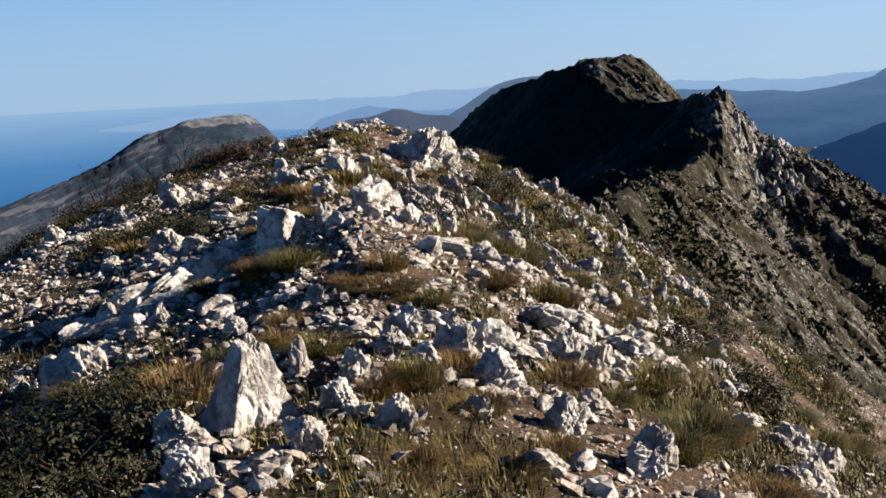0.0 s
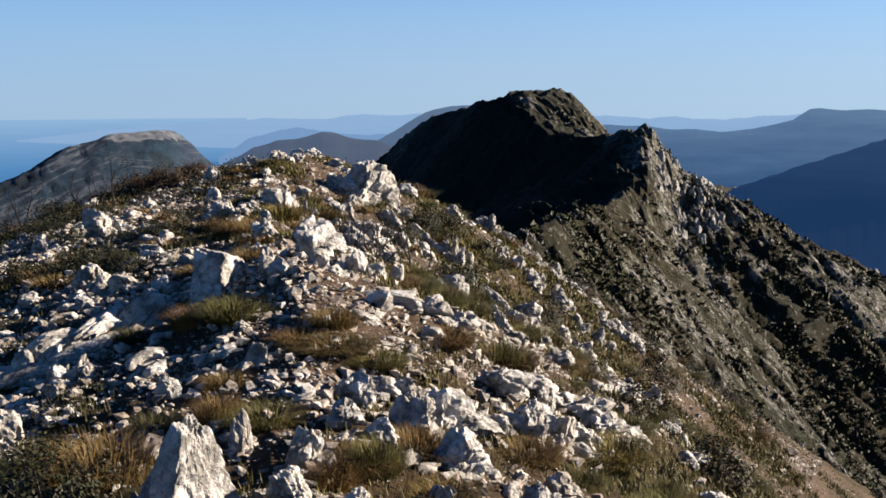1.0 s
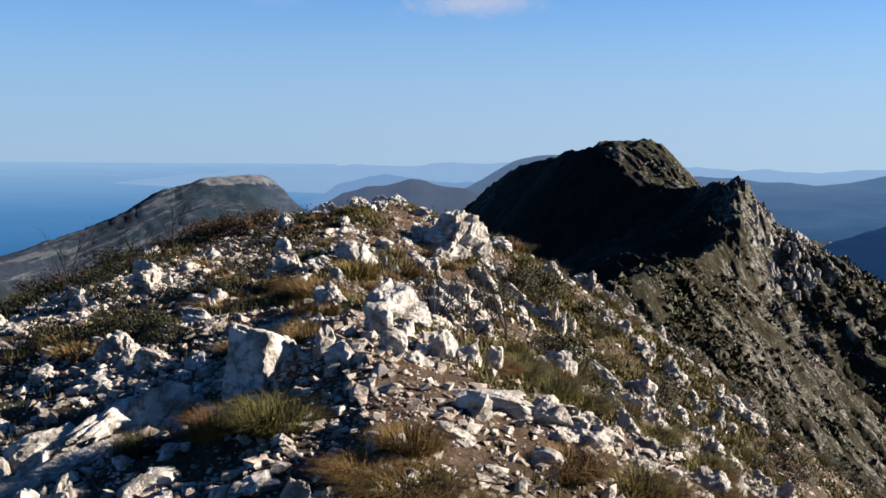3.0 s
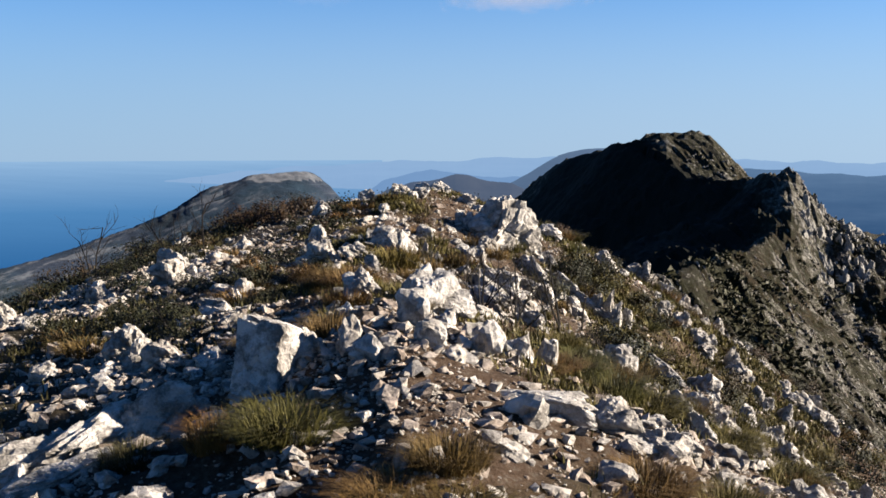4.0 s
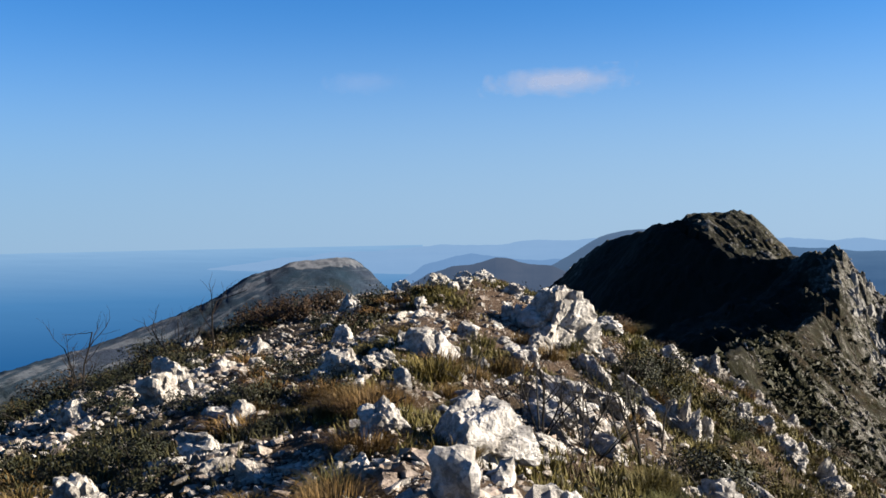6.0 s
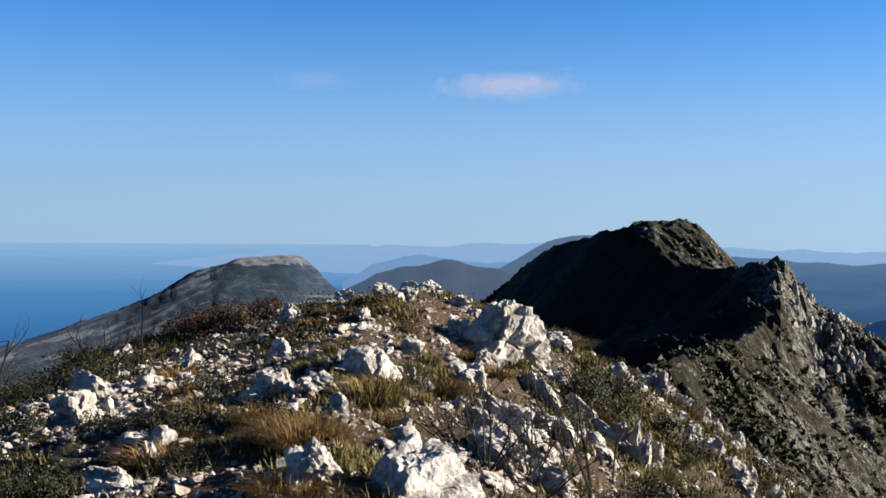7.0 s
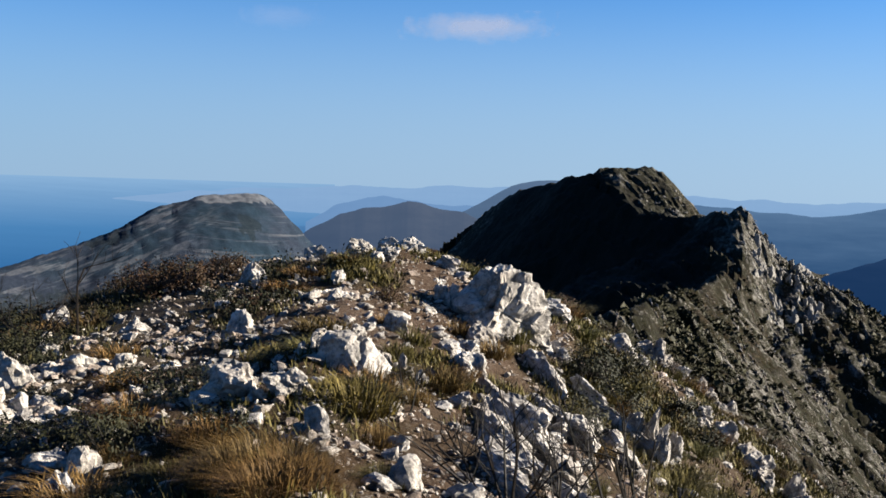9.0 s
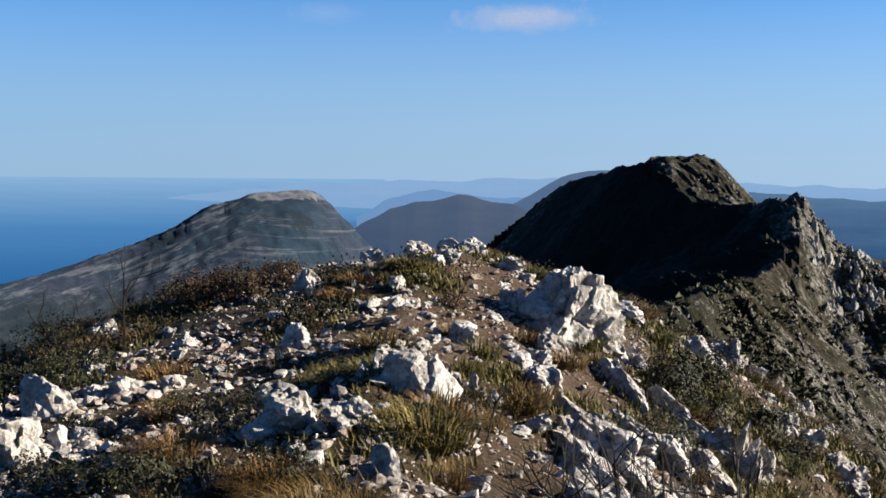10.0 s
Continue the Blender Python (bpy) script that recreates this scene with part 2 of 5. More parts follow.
def make_soil():
    m, nt, b = material("stony_soil", 0.95, 0.1)
    p = place_of(nt)
    veg, wood_shade, far = attribute(nt, "cover"), attribute(nt, "wood_shade"), attribute(nt, "far")
    # ragged edges between the scrub and the rock of the far slopes
    def ragged(v, scale, amount):
        edge = calc(nt, "ADD", v, calc(nt, "MULTIPLY", calc(nt, "SUBTRACT", nz(nt, scale, 8, p, 0.8), 0.5), amount))
        return ramp(nt, edge, (0.40, 0.0), (0.60, 1.0))
    veg_far, wood_far = ragged(veg, 0.32, 2.2), ragged(wood_shade, 0.15, 1.6)
    # close by: gravel and crumbs of limestone in brown earth, and mats of dry grass
    earth = ramp(nt, nz(nt, 24, 7, p, 0.8), (0.34, (0.0155, 0.0094, 0.0056)), (0.5, (0.0540, 0.0335, 0.0205)), (0.60, (0.0700, 0.0560, 0.0430)), (0.70, (0.1600, 0.1400, 0.1200)))
    mat_ = ramp(nt, nz(nt, 26, 5, p, 0.7), (0.3, (0.0070, 0.0050, 0.0022)), (0.55, (0.0330, 0.0205, 0.0080)), (0.75, (0.0800, 0.0500, 0.0190)))
    green = ramp(nt, nz(nt, 0.9, 3, p), (0.45, 0.0), (0.6, 0.7))
    mat_ = mixc(nt, green, mat_, (0.0154, 0.016, 0.0048))
    lush = attribute(nt, "lush")
    mat_ = mixc(nt, lush, mat_, ramp(nt, nz(nt, 19, 5, p, 0.7), (0.35, (0.0031, 0.0039, 0.0016)), (0.7, (0.0234, 0.025, 0.0086))))
    earth = mixc(nt, calc(nt, "MULTIPLY", lush, 0.7), earth, ramp(nt, nz(nt, 23, 5, p, 0.7), (0.35, (0.0062, 0.0055, 0.0031)), (0.7, (0.0468, 0.0406, 0.0281))))
    close = mixc(nt, veg, earth, mat_)
    # far slopes: grey ribs of limestone between low brown and green scrub
    rock = ramp(nt, nz(nt, 0.55, 8, stretched(nt, p, (0, 0, -21), (1.0, 0.45, 0.45)), 0.8), (0.37, (0.030, 0.026, 0.021)), (0.50, (0.080, 0.074, 0.062)), (0.60, (0.200, 0.192, 0.172)))
    scrub = ramp(nt, nz(nt, 0.6, 8, p, 0.8), (0.38, (0.0035, 0.004, 0.002)), (0.52, (0.010, 0.011, 0.005)), (0.66, (0.026, 0.026, 0.011)))
    brown = ramp(nt, nz(nt, 0.6, 8, p, 0.8), (0.38, (0.006, 0.004, 0.002)), (0.52, (0.018, 0.013, 0.006)), (0.66, (0.046, 0.033, 0.015)))
    scrub = mixc(nt, ramp(nt, nz(nt, 0.018, 4, p), (0.40, 0.0), (0.56, 1.0)), scrub, brown)
    slope = mixc(nt, veg_far, rock, scrub)
    bushes = ramp(nt, nz(nt, 0.42, 7, p, 0.78), (0.475, 0.0), (0.535, 0.88))
    slope = mixc(nt, bushes, slope, mixc(nt, nz(nt, 1.6, 4, p), (0.006, 0.007, 0.003), (0.022, 0.021, 0.009)))
    # sunless side of the summit: its shade is put into the woods' colour
    slope = mixc(nt, wood_shade, slope, mixc(nt, nz(nt, 0.5, 6, p, 0.8), (0.0018, 0.0023, 0.0012), (0.0066, 0.0071, 0.0036)))
    flecks = ramp(nt, nz(nt, 0.8, 8, stretched(nt, p, (0, 0, -21), (1.0, 0.5, 0.5)), 0.8), (0.575, 0.0), (0.62, 0.9))
    slope = mixc(nt, calc(nt, "MULTIPLY", flecks, calc(nt, "SUBTRACT", 1.0, wood_shade)), slope, (0.165, 0.156, 0.138))
    # western hill: distance haze is painted into these bluish rock and scrub colours
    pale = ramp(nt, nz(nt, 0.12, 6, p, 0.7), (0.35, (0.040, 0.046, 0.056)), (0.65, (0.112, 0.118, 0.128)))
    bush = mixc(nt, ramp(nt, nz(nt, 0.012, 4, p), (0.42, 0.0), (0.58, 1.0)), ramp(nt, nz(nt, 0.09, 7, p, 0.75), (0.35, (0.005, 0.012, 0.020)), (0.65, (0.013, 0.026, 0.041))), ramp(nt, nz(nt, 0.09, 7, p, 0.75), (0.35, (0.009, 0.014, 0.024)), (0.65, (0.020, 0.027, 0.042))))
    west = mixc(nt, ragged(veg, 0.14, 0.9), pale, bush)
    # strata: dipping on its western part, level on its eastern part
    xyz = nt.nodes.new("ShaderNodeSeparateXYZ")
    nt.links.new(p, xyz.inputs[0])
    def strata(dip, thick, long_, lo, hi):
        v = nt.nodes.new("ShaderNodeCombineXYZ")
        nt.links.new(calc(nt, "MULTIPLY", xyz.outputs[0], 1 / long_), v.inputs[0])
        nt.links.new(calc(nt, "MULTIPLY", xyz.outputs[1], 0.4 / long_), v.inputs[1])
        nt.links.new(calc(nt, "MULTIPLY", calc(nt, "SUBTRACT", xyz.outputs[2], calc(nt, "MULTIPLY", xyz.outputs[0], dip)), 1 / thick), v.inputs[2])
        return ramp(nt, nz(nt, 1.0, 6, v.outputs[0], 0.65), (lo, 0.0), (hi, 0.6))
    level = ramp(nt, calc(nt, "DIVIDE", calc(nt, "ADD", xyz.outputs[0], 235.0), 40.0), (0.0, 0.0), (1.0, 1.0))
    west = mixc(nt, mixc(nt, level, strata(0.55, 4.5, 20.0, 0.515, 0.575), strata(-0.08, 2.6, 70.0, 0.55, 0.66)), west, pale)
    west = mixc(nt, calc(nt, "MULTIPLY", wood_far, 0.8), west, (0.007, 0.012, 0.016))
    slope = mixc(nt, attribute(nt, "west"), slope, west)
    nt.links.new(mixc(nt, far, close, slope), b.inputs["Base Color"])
    near_h = calc(nt, "MULTIPLY", nz(nt, 30, 6, p, 0.75), calc(nt, "SUBTRACT", 1.0, far))
    far_h = calc(nt, "MULTIPLY", nz(nt, 1.5, 7, p, 0.8), calc(nt, "MULTIPLY", far, 26.0))
    bump(nt, b, calc(nt, "ADD", near_h, far_h), 0.9, 0.06)
    return m


def make_plant(name, root, tip, scale):
    """Grass and leaves: colour varies from plant to plant and along the blade."""
    m, nt, b = material(name, 0.7, 0.15)
    p = place_of(nt)
    body = ramp(nt, nz(nt, scale, 4, p, 0.7), (0.32, root), (0.68, tip))
    own = nt.nodes.new("ShaderNodeObjectInfo").outputs["Random"]
    body = mixc(nt, 1.0, body, ramp(nt, own, (0.0, (0.6, 0.66, 0.5)), (0.5, (0.85, 0.82, 0.75)), (1.0, (1.15, 1.0, 0.85))), "MULTIPLY")
    nt.links.new(body, b.inputs["Base Color"])
    return m


LIMESTONE = make_limestone("white_limestone", (0.42, 0.400, 0.372), (0.130, 0.119, 0.106), False)
SCREE = make_limestone("limestone_rubble", (0.40, 0.376, 0.345), (0.130, 0.114, 0.097), True)
CRAG = make_limestone("grey_crag", (0.25, 0.243, 0.226), (0.080, 0.076, 0.068), True)
SOIL = make_soil()
DRY_GRASS = make_plant("dry_grass", (0.024, 0.015, 0.004), (0.155, 0.096, 0.031), 7)
OLIVE_GRASS = make_plant("olive_grass", (0.017, 0.016, 0.004), (0.112, 0.096, 0.024), 7)
LEAF = make_plant("evergreen_leaf", (0.0036, 0.0048, 0.0018), (0.0201, 0.0219, 0.0077), 11)
BROWN_LEAF = make_plant("brown_leaf", (0.010, 0.007, 0.003), (0.040, 0.025, 0.010), 11)
FAR_SCRUB = make_plant("hillside_scrub", (0.007, 0.008, 0.003), (0.036, 0.036, 0.013), 0.25)
GREEN_GRASS = make_plant("green_grass", (0.008, 0.0075, 0.0022), (0.058, 0.050, 0.014), 7)
RUST_LEAF = make_plant("rust_leaf", (0.009, 0.005, 0.002), (0.050, 0.025, 0.009), 11)
BARK = make_plant("dead_bark", (0.002, 0.0017, 0.0014), (0.012, 0.009, 0.007), 30)

HOLLOWS = [(-2.0, 5.7, 1.0), (-3.2, 6.2, 1.0), (-3.4, 9.9, 0.6), (-2.9, 13.6, 0.8), (-4.2, 13.2, 0.8), (-3.3, 15.6, 0.7), (-4.6, 22.0, 1.1), (0.6, 21.2, 0.9), (-6.4, 19.5, 1.3), (-1.9, 13.7, 0.5), (-6.5, 15, 1.2)]


# ---- the ground, one sheet from the feet to the horizon ----
def cover_near(x, y):
    """How far dry grass and scrub hide the stones, 0 to 1."""
    u = x - crest_at(y, 1)
    v = 0.50 + 0.95 * fbm(x / 1.1, y / 1.8, 3, 61) + 0.35 * fbm(x / 5, y / 5, 2, 71)
    v = v + 0.28 * step(1.2, 3.0, u) + 0.02 * step(1.0, 2.2, -u) - 0.30 * np.exp(-((u + 1.7) / 1.3) ** 2) * step(13, 17, y) - 0.12 * step(0.0, 1.0, -u) * (1 - step(9, 13, y))
    v = v - 0.42 * np.exp(-((u - 0.5) / 1.7) ** 4) * (1 - step(10, 13, y))
    v = v - 0.6 * np.exp(-((x + 0.35) / 0.9) ** 2 - ((y - 14.6) / 1.8) ** 2)
    v = v + 0.25 * step(2.2, 3.6, -u) * step(16, 18, y) - 0.28 * step(0.9, 1.8, -u) * step(8.5, 10.5, y) * (1 - step(15, 18, y)) + 0.36 * step(1.1, 1.9, -u) * (1 - step(8.5, 10, y))
    # thick scrub in hollows on the western side
    for cx, cy, r in HOLLOWS:
        v = v + 0.7 * np.exp(-((x - cx) ** 2 + (y - cy) ** 2) / (r * r))
    return np.clip(v, 0, 1)


def cover_far(x, y):
    v = 0.55 - 1.0 * rock_ribs(x, y) + 0.75 * fbm(x / 24, y / 24, 4, 81) - 0.3 * fbm(x / 2.5, y / 2.5, 2, 83) - 0.9 * (crags(x, y)[0] - 0.5) + 0.25 * (1 - step(0.0, 0.12, crags(x, y)[1]))
    u = x - crest_at(y, 1)
    v = v + 0.55 * np.exp(-((u - 4) / 13) ** 2) * step(90, 160, y) * (1 - step(330, 375, y))
    v = v + 0.55 * step(112, 128, x) * step(200, 300, y)
    # bare cliffs on the spur
    v = v - 0.55 * np.exp(-((x - 104) / 20) ** 2 - ((y - 382) / 36) ** 2)
    v = v + 0.4 * np.exp(-((x - 85) / 30) ** 2 - ((y - 575) / 40) ** 2)
    # the bare cap and the pale strata of the western hill
    west = (x < -100) & (y > 500)
    h = land(x, y)
    v = np.where(west, 0.95 + 0.25 * fbm(x / 35, y / 35, 3, 89) - 1.4 * step(-22, -19, h) * step(-240, -228, x), v)
    return step(0.3, 0.6, v)


def ground_sheet():
    fine = np.radians(np.arange(-32, 32.01, 0.18))
    coarse = np.radians(np.arange(36, 324.1, 2))
    ang = np.concatenate([fine, coarse])
    rad = np.concatenate([[0.004], 0.25 * np.exp(np.arange(0, 5.3, 0.0125)), 50 * np.exp(np.arange(0, 2.4, 0.0062)), 552 * np.exp(np.arange(0, 0.75, 0.0055)), [1300, 1700, 2300, 3200, 4900]])
    a, r = np.meshgrid(ang, rad)
    x, y = -0.4 + r * np.sin(a), 4.0 + r * np.cos(a)
    z = ground_z(x, y)
    n, k = len(ang), len(rad)
    co = np.stack([x, y, z], -1).reshape(-1, 3)
    i, j = np.meshgrid(np.arange(k - 1), np.arange(n), indexing="ij")
    a0, a1 = i * n + j, i * n + (j + 1) % n
    quads = np.stack([a0, a1, a1 + n, a0 + n], -1).reshape(-1, 4)[:, ::-1]
    me = bpy.data.meshes.new("ground")
    me.vertices.add(len(co))
    me.vertices.foreach_set("co", co.ravel())
    me.loops.add(quads.size)
    me.loops.foreach_set("vertex_index", quads.ravel().astype(np.int32))
    me.polygons.add(len(quads))
    me.polygons.foreach_set("loop_start", np.arange(0, quads.size, 4, dtype=np.int32))
    me.update(calc_edges=True)
    far = step(28, 60, np.hypot(x + 0.5, y - 5))
    me.attributes.new("sharp_face", "BOOLEAN", "FACE").data.foreach_set("value", ((far * (x > -60) * (y > 340)).ravel()[quads[:, 0]] > 0.5))
    u = x - crest_at(y, 1)
    # woods, painted near black for shade, on slopes that face away from the sun
    wood_shade = step(140, 200, y) * step(-1, 14, -u) * (1 - step(700, 760, np.hypot(x, y))) * (x > -120) * (1 - step(0, 8, x - np.interp(y, [470] + [p[1] for p in SUMMIT], [130] + [p[0] for p in SUMMIT])) * step(440, 480, y))
    wood_shade = wood_shade + 0.8 * (1 - step(-95, -62, land(x, y))) * (x < -70) * (y > 100)
    wood_shade = wood_shade + 0.85 * step(760, 840, np.hypot(x, y)) * step(0.25, 0.36, fbm(x / 45, y / 45, 5, 91)) * (x < 0)
    cover = (1 - far) * cover_near(x, y) + far * cover_far(x, y)
    for name, values in (("cover", cover), ("wood_shade", np.clip(wood_shade, 0, 1)), ("far", far), ("west", step(250, 450, np.hypot(x, y)) * step(40, 90, -x - 0.05 * y + 20)), ("lush", step(0.4, 1.8, -u - 0.25 * (y > 13)) * (1 - far))):
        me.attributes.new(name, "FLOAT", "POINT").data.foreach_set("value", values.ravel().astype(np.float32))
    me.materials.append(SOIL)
    ob = new("ground", me)
    return tagged(ob, "dry stony mountain ridge with brown grass and pale limestone", "mountain ground", kind="structure")


GROUND = ground_sheet()

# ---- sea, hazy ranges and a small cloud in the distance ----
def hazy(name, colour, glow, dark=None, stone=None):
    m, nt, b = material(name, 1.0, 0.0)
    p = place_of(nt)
    # painted haze: palest along the skyline, deeper blue down in the valleys
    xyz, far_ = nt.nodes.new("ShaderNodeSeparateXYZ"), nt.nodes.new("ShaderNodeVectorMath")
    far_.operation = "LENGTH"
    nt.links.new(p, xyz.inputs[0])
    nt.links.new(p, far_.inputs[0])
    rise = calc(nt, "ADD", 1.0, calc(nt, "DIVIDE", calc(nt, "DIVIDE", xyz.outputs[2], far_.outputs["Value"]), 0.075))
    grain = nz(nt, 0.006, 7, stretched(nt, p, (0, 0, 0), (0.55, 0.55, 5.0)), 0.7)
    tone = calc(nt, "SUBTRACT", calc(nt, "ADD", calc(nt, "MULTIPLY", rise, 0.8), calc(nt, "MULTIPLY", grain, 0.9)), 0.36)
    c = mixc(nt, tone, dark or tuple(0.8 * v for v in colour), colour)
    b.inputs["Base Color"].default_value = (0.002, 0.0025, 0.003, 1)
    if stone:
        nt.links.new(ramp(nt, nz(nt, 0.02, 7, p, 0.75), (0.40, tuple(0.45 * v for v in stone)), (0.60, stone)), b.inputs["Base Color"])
    # the haze is put in as emission, so the far hills glow blue
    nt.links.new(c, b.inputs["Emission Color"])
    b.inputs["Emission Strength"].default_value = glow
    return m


def range_of_hills(name, distance, line, foot, mat, label, seed, amp=0.05):
    """A far range, its skyline given by bearing and height in degrees; its slope comes down towards the ridge."""
    az = np.arange(line[0][0], line[-1][0], 0.05)
    el = np.interp(az, [p[0] for p in line], [p[1] for p in line])
    el = el + amp * fbm(az / 1.3, az * 0 + seed, 5, seed)
    rows = []
    for k in np.linspace(0, 1, 14):
        d = distance * (1 - 0.28 * k)
        e = el + (foot - el) * k ** 0.8 + amp * 0.8 * fbm(az / 0.9 + 3 * k, az * 0 + 9 * k, 4, seed + 5) * min(1, 2 * k) * 0.5
        a = np.radians(az)
        rows.append(np.stack([d * np.sin(a), d * np.cos(a), 1.6 + d * np.tan(np.radians(e))], -1))
    a = np.radians(az)
    rows.insert(0, np.stack([distance * 1.1 * np.sin(a), distance * 1.1 * np.cos(a), 1.6 + distance * np.tan(np.radians(np.full(len(az), foot)))], -1))
    co = np.concatenate(rows)
    n = len(az)
    faces = [(i * n + j, i * n + j + 1, (i + 1) * n + j + 1, (i + 1) * n + j) for i in range(len(rows) - 1) for j in range(n - 1)]
    me = bpy.data.meshes.new(name)
    me.from_pydata(co.tolist(), [], faces)
    me.shade_smooth()
    me.materials.append(mat)
    return tagged(new(name, me), label, "hills", kind="structure")


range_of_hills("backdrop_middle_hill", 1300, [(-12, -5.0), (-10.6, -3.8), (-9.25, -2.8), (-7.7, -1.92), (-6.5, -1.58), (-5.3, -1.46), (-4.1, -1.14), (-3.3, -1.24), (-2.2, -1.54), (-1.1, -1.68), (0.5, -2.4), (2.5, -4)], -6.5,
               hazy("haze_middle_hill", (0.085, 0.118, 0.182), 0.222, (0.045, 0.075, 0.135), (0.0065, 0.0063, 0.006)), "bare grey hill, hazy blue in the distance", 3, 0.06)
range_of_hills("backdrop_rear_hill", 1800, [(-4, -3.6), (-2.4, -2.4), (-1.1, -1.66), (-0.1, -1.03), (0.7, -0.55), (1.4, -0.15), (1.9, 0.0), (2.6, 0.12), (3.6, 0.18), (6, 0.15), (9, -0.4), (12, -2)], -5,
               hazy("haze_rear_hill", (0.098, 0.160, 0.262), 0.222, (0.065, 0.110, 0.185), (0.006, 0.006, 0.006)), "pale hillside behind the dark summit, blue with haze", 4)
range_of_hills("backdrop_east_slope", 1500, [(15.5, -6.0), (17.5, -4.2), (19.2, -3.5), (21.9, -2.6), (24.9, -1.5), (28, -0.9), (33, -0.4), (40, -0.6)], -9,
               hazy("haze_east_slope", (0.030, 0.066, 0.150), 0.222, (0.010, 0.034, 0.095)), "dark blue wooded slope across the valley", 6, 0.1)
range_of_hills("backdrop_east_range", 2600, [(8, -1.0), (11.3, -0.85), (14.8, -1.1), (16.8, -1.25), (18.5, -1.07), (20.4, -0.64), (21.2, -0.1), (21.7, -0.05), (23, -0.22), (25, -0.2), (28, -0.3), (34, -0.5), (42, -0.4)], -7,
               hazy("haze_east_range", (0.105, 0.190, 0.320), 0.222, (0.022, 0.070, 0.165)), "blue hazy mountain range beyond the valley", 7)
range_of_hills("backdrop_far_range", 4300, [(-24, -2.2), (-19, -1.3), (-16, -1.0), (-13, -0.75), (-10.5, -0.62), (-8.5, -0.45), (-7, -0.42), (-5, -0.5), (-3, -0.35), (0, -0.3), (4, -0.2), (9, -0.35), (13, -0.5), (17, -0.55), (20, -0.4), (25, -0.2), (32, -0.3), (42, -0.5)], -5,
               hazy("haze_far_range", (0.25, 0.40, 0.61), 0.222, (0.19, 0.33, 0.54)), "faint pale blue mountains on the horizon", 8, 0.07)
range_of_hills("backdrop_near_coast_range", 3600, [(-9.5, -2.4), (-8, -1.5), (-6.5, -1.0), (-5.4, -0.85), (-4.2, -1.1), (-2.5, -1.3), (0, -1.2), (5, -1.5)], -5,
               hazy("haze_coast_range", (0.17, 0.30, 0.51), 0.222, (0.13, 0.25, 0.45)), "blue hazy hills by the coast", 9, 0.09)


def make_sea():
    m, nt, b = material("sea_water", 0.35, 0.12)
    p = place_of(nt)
    # a painted glow: clear and deep close by, lost in haze towards the horizon
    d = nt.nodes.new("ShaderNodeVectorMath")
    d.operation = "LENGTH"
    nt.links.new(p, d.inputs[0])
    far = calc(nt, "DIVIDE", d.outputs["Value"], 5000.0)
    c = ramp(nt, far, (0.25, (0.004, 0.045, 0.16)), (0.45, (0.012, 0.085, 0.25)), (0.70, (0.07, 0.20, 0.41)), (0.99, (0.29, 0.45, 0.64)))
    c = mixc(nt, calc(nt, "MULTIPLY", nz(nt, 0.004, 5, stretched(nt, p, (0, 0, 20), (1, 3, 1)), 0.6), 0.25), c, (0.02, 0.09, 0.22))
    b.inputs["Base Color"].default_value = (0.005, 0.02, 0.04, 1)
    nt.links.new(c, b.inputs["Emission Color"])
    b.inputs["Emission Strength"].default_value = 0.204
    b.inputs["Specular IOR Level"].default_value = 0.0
    bm = bmesh.new()
    # the open sea lies west and north-west
    a = [radians(v) for v in range(-100, -4, 4)]
    rows = [[bm.verts.new((r * math.sin(t), r * math.cos(t), -228 + 190 * max(0, (r - 2600) / 2300) ** 1.5)) for t in a] for r in (900, 1300, 1800, 2400, 3000, 3600, 4200, 4950)]
    for r0, r1 in zip(rows, rows[1:]):
        for i in range(len(a) - 1):
            bm.faces.new((r0[i], r0[i + 1], r1[i + 1], r1[i]))
    me = bpy.data.meshes.new("water")
    bm.to_mesh(me)
    bm.free()
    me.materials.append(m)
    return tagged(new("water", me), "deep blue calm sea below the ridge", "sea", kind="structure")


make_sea()


